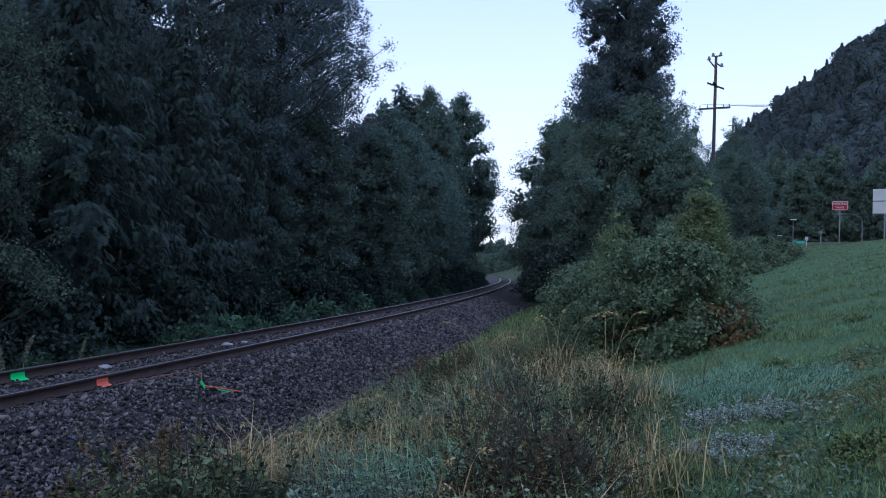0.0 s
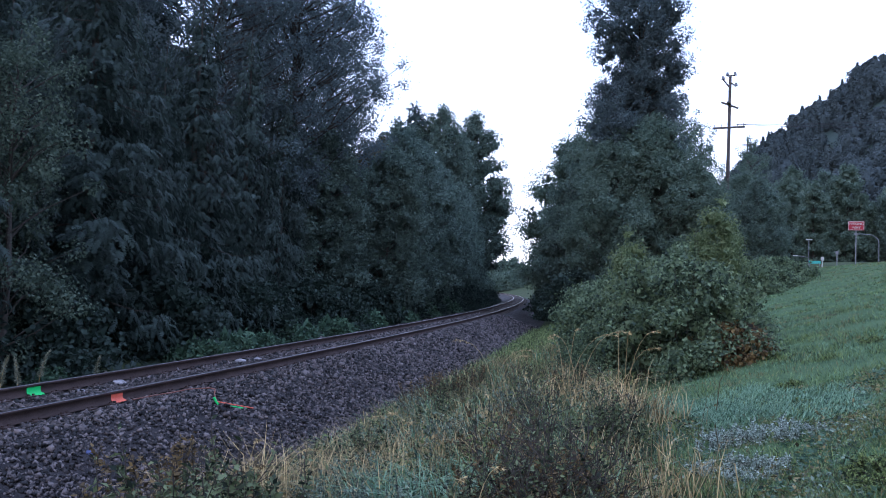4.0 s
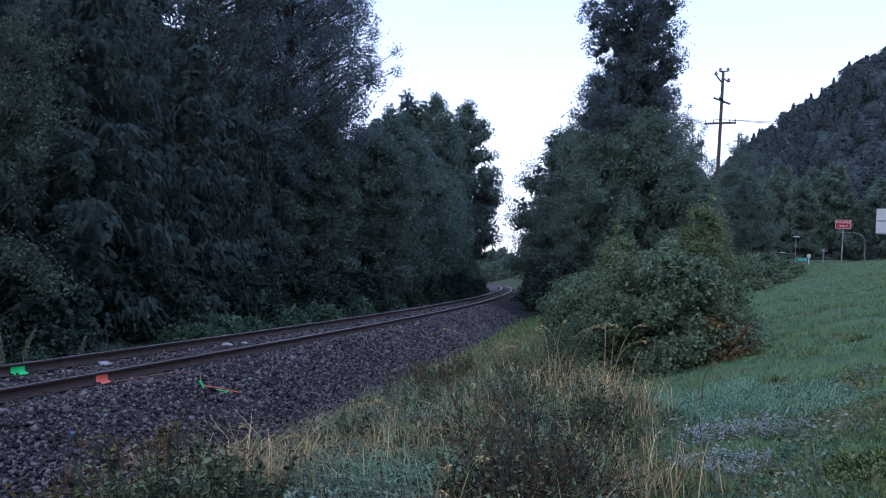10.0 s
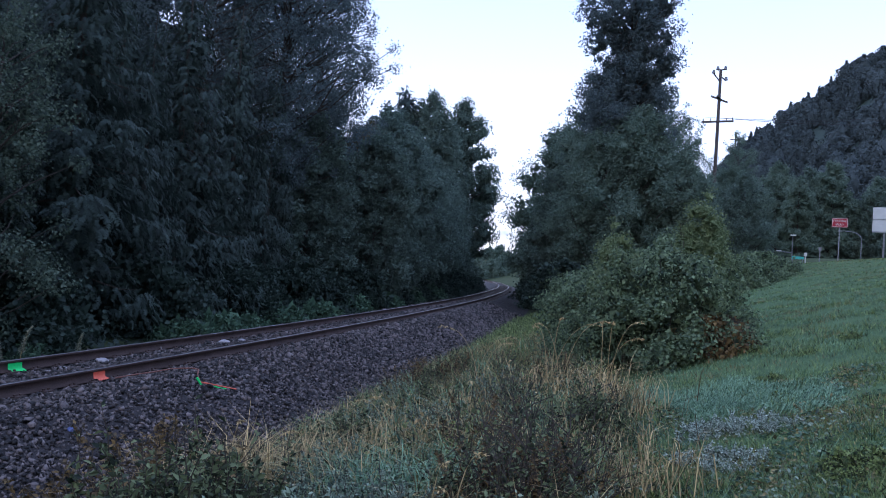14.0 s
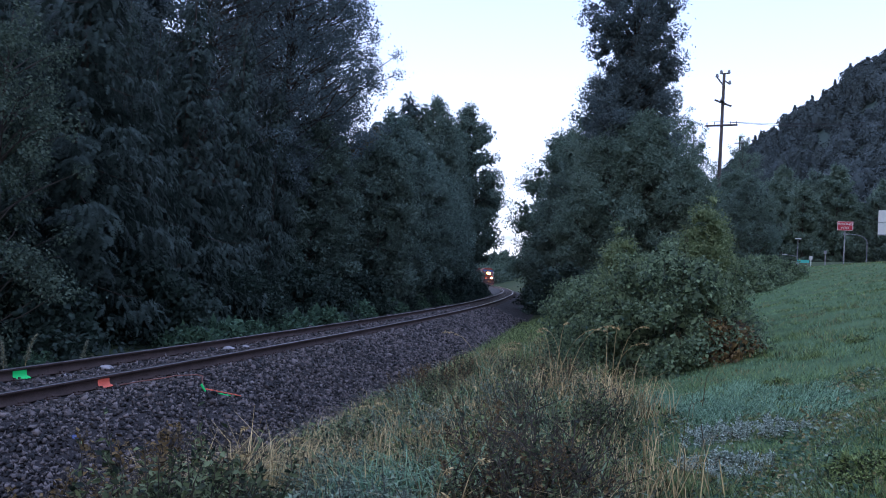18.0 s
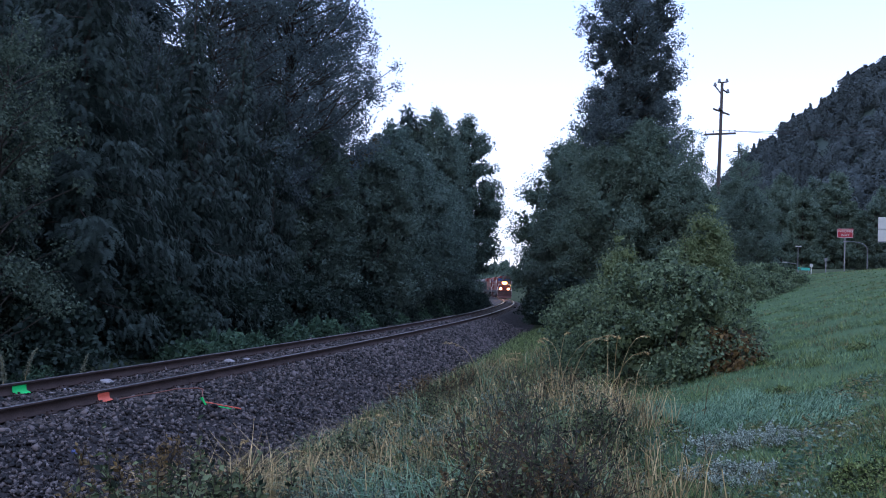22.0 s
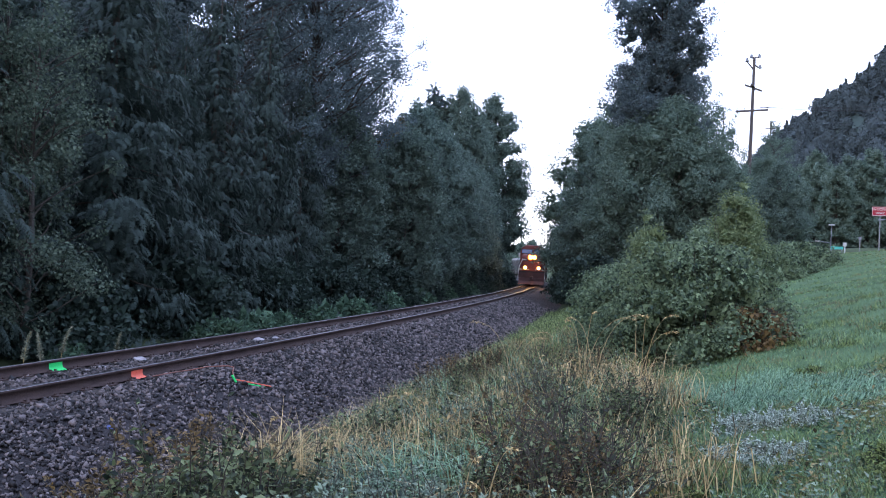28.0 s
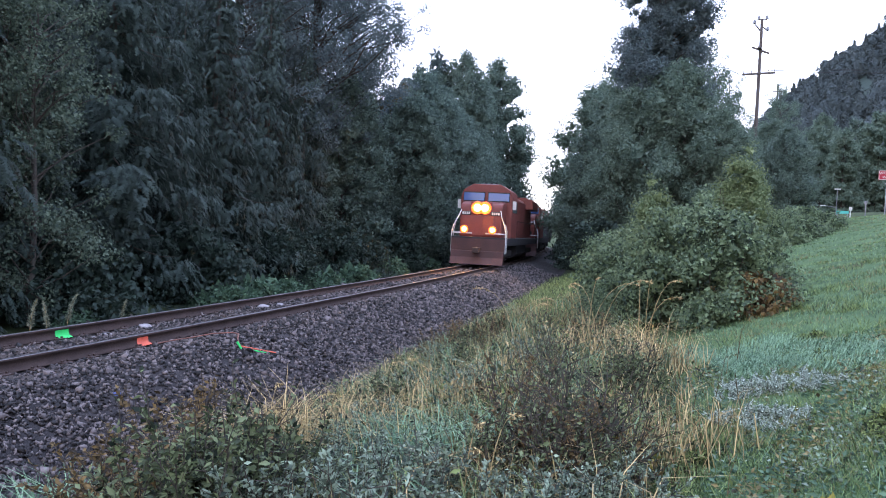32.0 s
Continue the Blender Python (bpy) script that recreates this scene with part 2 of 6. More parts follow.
# blue base colour imitates the sky mirrored in the windscreen
M_SKYGLASS = glassy("sky_reflection_glass", (0.05, 0.09, 0.22))

# ---- mesh helpers ----
rng = np.random.default_rng(7)


def mesh_of(name, verts, faces, mat):
    """A mesh from arrays of vertices and of equal-sided faces."""
    verts, faces = np.asarray(verts, np.float32), np.asarray(faces, np.int32)
    me = bpy.data.meshes.new(name)
    k = faces.shape[1]
    me.vertices.add(len(verts))
    me.vertices.foreach_set("co", verts.ravel())
    me.loops.add(faces.size)
    me.loops.foreach_set("vertex_index", faces.ravel())
    me.polygons.add(len(faces))
    me.polygons.foreach_set("loop_start", np.arange(0, faces.size, k, dtype=np.int32))
    me.polygons.foreach_set("loop_total", np.full(len(faces), k, np.int32))
    me.update(calc_edges=True)
    me.validate()
    me.materials.append(mat)
    return me


def smooth(me):
    me.polygons.foreach_set("use_smooth", np.ones(len(me.polygons), bool))
    return me


def put(name, me, parent=None, label="", m=None):
    ob = new(name, me)
    if parent is not None:
        ob.parent = parent
    if label:
        ob["label"] = label
    if m is not None:
        ob.matrix_basis = m
    return ob


def part(name, bm, mat, parent, label=""):
    """Links a bmesh as one mesh object under a thing or a part."""
    me = bpy.data.meshes.new(name)
    bm.to_mesh(me)
    bm.free()
    me.materials.append(mat)
    return put(name, me, parent, label)


def box(x0, x1, y0, y1, z0, z1, bevel=0.0, bm=None):
    bm2 = bmesh.new()
    bmesh.ops.create_cube(bm2, size=1, matrix=Matrix.Translation(((x0 + x1) / 2, (y0 + y1) / 2, (z0 + z1) / 2)) @ Matrix.Diagonal((x1 - x0, y1 - y0, z1 - z0, 1)))
    if bevel:
        bmesh.ops.bevel(bm2, geom=bm2.edges[:], offset=bevel, segments=2, affect="EDGES", profile=0.6)
    return joined(bm, bm2)


def rod(a, b, r0, r1=None, sides=10, bm=None):
    """A tapered round bar from a to b."""
    a, b = Vector(a), Vector(b)
    bm2 = bmesh.new()
    turn = (b - a).to_track_quat("Z", "Y").to_matrix().to_4x4()
    bmesh.ops.create_cone(bm2, cap_ends=True, segments=sides, radius1=r0, radius2=r0 if r1 is None else r1, depth=(b - a).length,
                          matrix=Matrix.Translation((a + b) / 2) @ turn)
    return joined(bm, bm2)


def slab(outline, axis, a, b, bevel=0.0, bm=None):
    """A prism: an outline of 2D points pushed from a to b along axis 0, 1 or 2."""
    bm2 = bmesh.new()

    def at(p, d):
        q = [p[0], p[1]]
        q.insert(axis, d)
        return q
    lo, hi = [bm2.verts.new(at(p, a)) for p in outline], [bm2.verts.new(at(p, b)) for p in outline]
    bm2.faces.new(lo)
    bm2.faces.new(hi)
    for i in range(len(lo)):
        j = (i + 1) % len(lo)
        bm2.faces.new((lo[i], lo[j], hi[j], hi[i]))
    bmesh.ops.recalc_face_normals(bm2, faces=bm2.faces[:])
    if bevel:
        bmesh.ops.bevel(bm2, geom=bm2.edges[:], offset=bevel, segments=2, affect="EDGES", profile=0.6)
    return joined(bm, bm2)


def joined(bm, bm2):
    if bm is None:
        return bm2
    me = bpy.data.meshes.new("piece")
    bm2.to_mesh(me)
    bm.from_mesh(me)
    bpy.data.meshes.remove(me)
    bm2.free()
    return bm


def tubes(paths, sides=6):
    """Round stems: each path is (points, radii). Returns vertices and quads."""
    vs, fs, base = [], [], 0
    ang = np.arange(sides) * 2 * np.pi / sides
    for pts, rad in paths:
        pts, rad = np.asarray(pts, float), np.asarray(rad, float)
        tan = np.gradient(pts, axis=0)
        tan /= np.maximum(np.linalg.norm(tan, axis=1, keepdims=True), 1e-9)
        ref = np.where(np.abs(tan[:, 2:3]) > 0.9, [[1.0, 0, 0]], [[0, 0, 1.0]])
        u = np.cross(tan, ref)
        u /= np.maximum(np.linalg.norm(u, axis=1, keepdims=True), 1e-9)
        v = np.cross(tan, u)
        ring = pts[:, None] + rad[:, None, None] * (np.cos(ang)[None, :, None] * u[:, None] + np.sin(ang)[None, :, None] * v[:, None])
        vs.append(ring.reshape(-1, 3))
        for i in range(len(pts) - 1):
            for j in range(sides):
                k = (j + 1) % sides
                fs.append((base + i * sides + j, base + i * sides + k, base + (i + 1) * sides + k, base + (i + 1) * sides + j))
        base += len(pts) * sides
    return np.concatenate(vs), np.array(fs)


def unit(v):
    return v / np.maximum(np.linalg.norm(v, axis=-1, keepdims=True), 1e-9)


def leaves(at, along, size, width, g, fold=0.15, tri=False, face=None):
    """Kite-shaped leaves: base points, directions, lengths and width ratios. Returns vertices and quads."""
    n = len(at)
    along = unit(along)
    side = unit(np.cross(along, unit(g.normal(size=(n, 3)) if face is None else face + 0.35 * g.normal(size=(n, 3)))))
    up = np.cross(side, along)
    size = np.broadcast_to(size, (n,))[:, None]
    w = size * width / 2
    if tri:
        v = np.stack([at + side * w, at + along * size, at - side * w], 1).reshape(-1, 3)
        return v, np.arange(n * 3).reshape(n, 3)
    mid = at + along * size * 0.45 - up * w * fold
    v = np.stack([at, mid + side * w, at + along * size, mid - side * w], 1).reshape(-1, 3)
    return v, np.arange(n * 4).reshape(n, 4)


def blades(at, height, lean, width, g, lie=None):
    """Grass blades of two pieces, bent over by lean. Returns vertices and quads (the tip is narrow)."""
    n = len(at)
    a = g.uniform(0, 2 * np.pi, n) if lie is None else lie(at[:, 0], at[:, 1]) + g.normal(size=n) * 0.95
    d = np.stack([np.cos(a), np.sin(a), np.zeros(n)], 1)
    b = a + g.uniform(-1.2, 1.2, n) + np.pi / 2
    s = np.stack([np.cos(b), np.sin(b), np.zeros(n)], 1)
    h, le, w = (np.broadcast_to(q, (n,))[:, None] for q in (height, lean, width))
    z = np.array([[0, 0, 1.0]])
    p1 = at + z * h * 0.6 + d * h * le * 0.25
    p2 = at + z * h * (1 - 0.35 * le) + d * h * le * 0.9
    v = np.stack([at - s * w / 2, at + s * w / 2, p1 + s * w * 0.4, p1 - s * w * 0.4, p2 + s * w * 0.06, p2 - s * w * 0.06], 1)
    f = np.arange(n)[:, None] * 6
    return v.reshape(-1, 3), np.concatenate([f + np.array([[0, 1, 2, 3]]), f + np.array([[3, 2, 4, 5]])])


def short_blades(at, height, lean, width, g):
    """Short grass blades of one piece each."""
    n = len(at)
    a = g.uniform(0, 2 * np.pi, n)
    d = np.stack([np.cos(a), np.sin(a), np.zeros(n)], 1)
    s = np.stack([-np.sin(a + 0.5), np.cos(a + 0.5), np.zeros(n)], 1)
    h, le, w = (np.broadcast_to(q, (n,))[:, None] for q in (height, lean, width))
    tip = at + np.array([[0, 0, 1.0]]) * h * (1 - 0.35 * le) + d * h * le * 0.8
    v = np.stack([at - s * w / 2, at + s * w / 2, tip], 1)
    return v.reshape(-1, 3), np.arange(n * 3).reshape(n, 3)


# ---- the railway's line and the lie of the land; rail tops are at height 0 ----
STEP = 1.0
S_LINE = np.arange(-60.0, 471.0, STEP)
bend = np.interp(S_LINE, [0, 54.5, 74.2, 134.2], [-0.0015, -0.0015, -0.0008, -0.00153])
heading = np.cumsum(bend) * STEP
heading += 0.24314 - np.interp(0, S_LINE, heading)
line_x = np.concatenate([[0], np.cumsum(np.sin(heading[:-1]) * STEP)])
line_y = np.concatenate([[0], np.cumsum(np.cos(heading[:-1]) * STEP)])
line_x += -8.83 - np.interp(0, S_LINE, line_x)
line_y -= np.interp(0, S_LINE, line_y)


def on_line(s, w=0.0):
    """Place at distance s along the track and w to its right, and the track's heading there."""
    h = np.interp(s, S_LINE, heading)
    return np.interp(s, S_LINE, line_x) + w * np.cos(h), np.interp(s, S_LINE, line_y) - w * np.sin(h), h


def off_line(x, y):
    """Distance along the track and offset to its right, for arrays of places."""
    x, y = np.atleast_1d(np.asarray(x, float)), np.atleast_1d(np.asarray(y, float))
    s, w = np.empty(len(x)), np.empty(len(x))
    for i in range(0, len(x), 20000):
        dx, dy = x[i:i + 20000, None] - line_x, y[i:i + 20000, None] - line_y
        k = (dx * dx + dy * dy).argmin(1)
        r = np.arange(len(k))
        h = heading[k]
        s[i:i + 20000] = S_LINE[k] + dx[r, k] * np.sin(h) + dy[r, k] * np.cos(h)
        w[i:i + 20000] = dx[r, k] * np.cos(h) - dy[r, k] * np.sin(h)
    return s, w


def ripple(x, y, seed=0.0):
    return (np.sin(x * 0.9 + seed) * np.cos(y * 0.7 - seed) + 0.5 * np.sin(x * 2.3 + y * 1.7 + seed)) / 1.5


LEFT_W = [-900, -60, -12, -5.0, -3.4, -1.75, 0]
LEFT_Z = [9.0, 2.0, -0.3, -0.8, -1.02, -0.38, -0.36]
RIGHT_W = [0, 1.75, 3.4, 4.4, 5.5, 7.0, 8.57, 21.6, 23.4, 30, 40, 48, 70, 900]
RIGHT_Z = [-0.36, -0.38, -1.02, -0.78, -0.36, 0.02, 0.25, 3.77, 4.12, 4.45, 5.9, 7.0, 7.6, 12.0]


# the highway ramp: a straight road on a low bank beyond the crest
ROAD_AT, ROAD_WAY, ROAD_Z = (58.0, 116.5), (0.92, -0.3919), 7.45


def ground_z(x, y):
    x, y = np.atleast_1d(np.asarray(x, float)), np.atleast_1d(np.asarray(y, float))
    s, w = off_line(x, y)
    z = np.where(w < 0, np.interp(w, LEFT_W, LEFT_Z), np.interp(w, RIGHT_W, RIGHT_Z))
    rough = np.clip((np.abs(w) - 3.4) / 3, 0, 1) * np.clip((24 - w) / 2, 0.1, 1)
    z = z + rough * 0.05 * ripple(x, y)
    off = np.abs((x - ROAD_AT[0]) * ROAD_WAY[1] - (y - ROAD_AT[1]) * ROAD_WAY[0])
    t = np.clip((off - 6) / 14, 0, 1)
    bank = (1 - t * t * (3 - 2 * t)) * np.clip((x - 18) / 16, 0, 1)
    return z + (ROAD_Z - 0.12 - z) * bank


def ground_at(x, y):
    return float(ground_z(x, y)[0])


# ---- ground, road and ballast ----
def build_ground():
    n = 200
    u = np.linspace(-1, 1, n)
    gx = 3.2 * np.sinh(7.2 * u) + 1.0
    gy = 3.2 * np.sinh(7.2 * u) + 12.0
    X, Y = np.meshgrid(gx, gy)
    z = ground_z(X.ravel(), Y.ravel())
    i = np.arange(n * n).reshape(n, n)
    f = np.stack([i[:-1, :-1], i[:-1, 1:], i[1:, 1:], i[1:, :-1]], -1).reshape(-1, 4)
    me = smooth(mesh_of("ground", np.stack([X.ravel(), Y.ravel(), z], 1), f, M_SOIL))
    tagged(put("ground", me), "uneven grassy soil beside the railway", "ground", kind="structure")


def ribbon(name, s, profile, mat, lift=0.0, jitter=0.0):
    """A strip swept along the line: profile is a list of (w, z)."""
    prof = np.array(profile)
    x, y, _ = on_line(s[:, None], prof[None, :, 0])
    z = np.broadcast_to(prof[None, :, 1] + lift, x.shape) + jitter * rng.normal(size=x.shape)
    n, k = x.shape
    i = np.arange(n * k).reshape(n, k)
    f = np.stack([i[:-1, :-1], i[1:, :-1], i[1:, 1:], i[:-1, 1:]], -1).reshape(-1, 4)
    return mesh_of(name, np.stack([x.ravel(), y.ravel(), z.ravel()], 1), f, mat)


def build_bed():
    prof = [(-3.5, -0.99), (-3.0, -0.80), (-2.4, -0.53), (-1.8, -0.29), (-1.45, -0.215), (-0.9, -0.215), (-0.45, -0.22), (0, -0.22), (0.45, -0.22), (0.9, -0.215), (1.45, -0.215), (1.8, -0.29), (2.4, -0.5), (3.0, -0.77), (3.6, -0.90), (4.1, -0.84)]
    s = np.concatenate([np.arange(-30, 60, 0.35), np.arange(60, 140, 1.0), np.arange(140, 470, 4.0)])
    # bed sheet whose dark colour stands for shade between the stones
    me = smooth(ribbon("ballast_bed", s, prof, M_BALLAST_GAPS, 0.012, 0.008))
    tagged(put("ballast_bed", me), "crushed stone bed under the railway, near-black for the shade between stones", "ballast", kind="structure")
    n = 92000
    s = 4.0 + 52 * rng.random(n) ** 2.4
    w = rng.uniform(-1.75, 3.95, n)
    pw, pz = np.array(prof).T
    z = np.interp(w, pw, pz) + 0.018
    keep = ~((np.abs(np.abs(w) - 0.75) < 0.13))
    spread = np.clip((4.0 - w) / 0.8, 0, 1)
    keep &= rng.random(n) < spread
    s, w, z = s[keep], w[keep], z[keep]
    n = len(s)
    x, y, _ = on_line(s, w)
    octa = np.array([(1, 0, 0), (-1, 0, 0), (0, 1, 0), (0, -1, 0), (0, 0, 1), (0, 0, -1)], float)
    tri = np.array([(0, 2, 4), (2, 1, 4), (1, 3, 4), (3, 0, 4), (2, 0, 5), (1, 2, 5), (3, 1, 5), (0, 3, 5)])
    r = rng.uniform(0.014, 0.034, n) * (1 + 0.7 * (rng.random(n) < 0.06)) * (1 + s / 45)
    v = octa[None] * (r[:, None, None] * rng.uniform(0.65, 1.25, (n, 6, 1))) * rng.uniform(0.6, 1.2, (n, 1, 3)) + rng.normal(size=(n, 6, 3)) * r[:, None, None] * 0.22
    # each stone lies at a random slant
    u1, u2 = unit(rng.normal(size=(n, 3))), rng.normal(size=(n, 3))
    u2 = unit(np.cross(u1, u2))
    axes = np.stack([u1, u2, np.cross(u1, u2)], 1)
    v = np.einsum("nij,njk->nik", v, axes)
    v += np.stack([x, y, z + rng.uniform(-0.2, 0.5, n) * r], 1)[:, None]
    f = (tri[None] + (np.arange(n) * 6)[:, None, None]).reshape(-1, 3)
    tagged(put("ballast_stones", mesh_of("ballast_stones", v.reshape(-1, 3), f, M_STONE)), "loose grey and purplish crushed ballast stones", "ballast", kind="stuff")


def build_road():
    def strip(name, a, b, lift, mat):
        k = np.arange(-45, 200, 4.0)
        vs = []
        for q in k:
            for o in (a, b):
                vs.append((ROAD_AT[0] + ROAD_WAY[0] * q - ROAD_WAY[1] * o, ROAD_AT[1] + ROAD_WAY[1] * q + ROAD_WAY[0] * o, ROAD_Z + lift))
        n = len(k)
        return put(name, mesh_of(name, vs, [(2 * m, 2 * m + 2, 2 * m + 3, 2 * m + 1) for m in range(n - 1)], mat))
    tagged(strip("road", -4.5, 4.5, 0.0, M_ASPHALT), "dark asphalt highway ramp beyond the grass crest", "road", kind="structure")
    for o in (-4.1, 3.95):
        tagged(strip("edge_line", o, o + 0.15, 0.006, M_SIGNWHITE), "white painted road edge line", "road marking", kind="structure")


def build_lawn():
    prof = [(w, float(np.interp(w, RIGHT_W, RIGHT_Z))) for w in (8.9, 9.6, 10.5, 12, 14, 16, 18, 20, 21.6, 22.6, 23.3)]
    s = np.arange(-20, 80, 0.8)
    me = ribbon("lawn", s, prof, M_TURF)
    co = np.empty(len(me.vertices) * 3, np.float32)
    me.vertices.foreach_get("co", co)
    co = co.reshape(-1, 3)
    co[:, 2] = ground_z(co[:, 0], co[:, 1]) + 0.02
    me.vertices.foreach_set("co", co.ravel())
    tagged(put("lawn", smooth(me)), "green turf sloping up to the highway", "lawn", kind="structure")


# ---- railway track ----
def build_track():
    track = tagged(new("railway_track"), "single railway track with rusty rails on timber ties", "railway track")
    s = np.concatenate([np.arange(-30, 140, 1.0), np.arange(140, 470, 4.0)])
    web = [(-0.07, -0.175), (-0.07, -0.162), (-0.012, -0.145), (-0.012, -0.05), (-0.036, -0.035), (-0.036, -0.004), (-0.03, -0.0005), (0.03, -0.0005), (0.036, -0.004), (0.036, -0.035), (0.012, -0.05), (0.012, -0.145), (0.07, -0.162), (0.07, -0.175)]
    for side in (-0.75, 0.75):
        rail = put("rail", ribbon("rail", s, [(side + w, z) for w, z in web], M_RAIL), track)
        put("rail_head", ribbon("rail_head", s, [(side - 0.033, -0.003), (side - 0.03, 0.001), (side + 0.03, 0.001), (side + 0.033, -0.003)], M_RAILTOP), rail, "polished bright running surface")
        if side < 0:
            mark(rail, side + 0.014, 12.40, 0.30, M_GREENPAINT, "bright green spray paint mark")
        else:
            mark(rail, side + 0.014, 12.46, 0.28, M_REDPAINT, "orange red spray paint mark")
    tie_mesh = bpy.data.meshes.new("tie")
    bm = box(-1.3, 1.3, -0.115, 0.115, -0.36, -0.178, 0.012)
    bm.to_mesh(tie_mesh)
    bm.free()
    tie_mesh.materials.append(M_TIE)
    plate_mesh = bpy.data.meshes.new("tie_plate")
    bm = box(-0.17, 0.17, -0.09, 0.09, -0.1785, -0.164)
    for dx in (-0.1, 0.1):
        for dy in (-0.05, 0.05):
            box(dx - 0.014, dx + 0.014, dy - 0.014, dy + 0.014, -0.17, -0.138, 0, bm)
    bm.to_mesh(plate_mesh)
    bm.free()
    plate_mesh.materials.append(M_RAIL)
    for i, s in enumerate(np.arange(2.0, 140.0, 0.52)):
        x, y, h = on_line(s)
        m = pose(x, y, rng.uniform(-0.008, 0.0), 0, 0, -math.degrees(h) + rng.uniform(-1.2, 1.2))
        tie = put("tie", tie_mesh, track, m=m)
        if s < 34:
            for side in (-0.75, 0.75):
                put("tie_plate", plate_mesh, tie, m=pose(side, 0, 0.004))
    return track


def mark(rail, w, s, length, mat, label):
    """A ragged patch of paint on the web and foot of a rail."""
    prof = [(w, -0.045), (w + 0.002, -0.10), (w + 0.012, -0.142), (w + 0.062, -0.158), (w + 0.10, -0.1745)]
    n = 14
    vs = []
    for i in range(n):
        si = s + length * i / (n - 1)
        for j, (pw, pz) in enumerate(prof):
            x, y, _ = on_line(si, pw + 0.003)
            vs.append((x, y, pz + 0.004 + (rng.uniform(-0.012, 0.012) if j in (0, 4) else 0)))
    k = len(prof)
    f = [(i * k + j, i * k + j + 1, (i + 1) * k + j + 1, (i + 1) * k + j) for i in range(n - 1) for j in range(k - 1)]
    put("paint_mark", mesh_of("paint_mark", vs, f, mat), rail, label)


# ---- trees ----
def tree_of(name, label, category, trunk, crown, group="", crown_label=""):
    root = tagged(new(name), label, category, group)
    put("trunk", trunk, root)
    put("crown", crown, root, crown_label)
    return root


def merged(pieces):
    """Joins (vertices, faces) pieces into one pair of arrays."""
    vs, fs, base = [], [], 0
    for v, f in pieces:
        vs.append(v)
        fs.append(f + base)
        base += len(v)
    return np.concatenate(vs), np.concatenate(fs)


def icosphere(level):
    bm = bmesh.new()
    bmesh.ops.create_icosphere(bm, subdivisions=level, radius=1)
    v = np.array([q.co[:] for q in bm.verts])
    f = np.array([[q.index for q in p.verts] for p in bm.faces])
    bm.free()
    return v, f


BLOB = icosphere(2)


def lumps(centres, radii, g, flat=0.8):
    """Dense inner foliage: one rough lump at each centre."""
    v, f = BLOB
    n, k = len(centres), len(v)
    p = v[None] * (radii[:, None] * g.uniform(0.72, 1.12, (n, k)))[:, :, None] * np.array([1, 1, flat])
    return (p + centres[:, None]).reshape(-1, 3), (f[None] + (np.arange(n) * k)[:, None, None]).reshape(-1, 3)


def kites(at, along, size, width, g, face, wild=0.35):
    """Folded leaves of two pieces each, turned to face a direction."""
    n = len(at)
    along = unit(along)
    side = unit(np.cross(along, unit(face) + wild * g.normal(size=(n, 3))))
    up = np.cross(side, along)
    size = np.broadcast_to(size, (n,))[:, None]
    w = size * width / 2
    mid = at + along * size * 0.42 + up * w * 0.3
    v = np.stack([at, mid + side * w, at + along * size - up * size * 0.1, mid - side * w], 1).reshape(-1, 3)
    i = np.arange(n)[:, None] * 4
    return v, np.concatenate([i + np.array([[0, 1, 2]]), i + np.array([[0, 2, 3]])])


def leaf_clumps(g, centres, radii, n, leaf, flat=0.8, core=0.7, width=0.8, single=False, droop=0.35, wild=0.4):
    """Clumps of leaves over dense inner lumps; the leaves lie like scales on each clump, turned outwards."""
    who = g.choice(len(centres), n, p=radii ** 2 / (radii ** 2).sum())
    off = unit(g.normal(size=(n, 3)))
    rad = radii[who] * (0.45 + 0.75 * g.random(n) + 0.35 * np.abs(g.normal(size=n)) ** 2 * 0.5)
    at = centres[who] + off * rad[:, None] * np.array([1, 1, flat])
    face = off * 0.7 + np.array([0, 0, 0.5]) + 0.55 * g.normal(size=off.shape)
    way = np.cross(off, g.normal(size=off.shape)) + off * 0.6
    way[:, 2] -= droop
    size = leaf * g.uniform(0.6, 1.35, n)
    if single:
        got = leaves(at, way, size, width, g, tri=True, face=face)
    else:
        got = kites(at, way, size, width, g, face, wild)
    if core:
        # coarse leaves deep inside close the crown
        k = n // 4
        pick = g.choice(len(centres), k, p=radii ** 2 / (radii ** 2).sum())
        p = centres[pick] * np.array([0.8, 0.8, 0.97]) + g.normal(size=(k, 3)) * (radii[pick] * core * 0.5)[:, None]
        inside = leaves(p, g.normal(size=(k, 3)), leaf * 2.6 * g.uniform(0.7, 1.2, k), 0.9, g, tri=True)
        return merged([got, inside])
    return got


def plume(g, nodes=5):
    """One drooping evergreen spray: a curved rib with tapering leaflets on both sides, along x, facing z."""
    x = np.linspace(0, 1, nodes + 1)
    rib = np.stack([x, 0.04 * np.sin(3 * x + g.uniform(0, 6)), -0.42 * x ** 2], 1)
    vs, fs = [*rib], []
    for k in range(nodes):
        for s in (-1, 1):
            ln = (0.36 * (1 - x[k]) ** 0.7 + 0.10) * g.uniform(0.75, 1.2)
            tip = rib[k] + np.array([0.72, s * 0.75, -0.30 - 0.3 * x[k]]) * ln
            vs.append(tip)
            fs.append((k, k + 1, len(vs) - 1) if s > 0 else (k + 1, k, len(vs) - 1))
    return np.array(vs), np.array(fs)


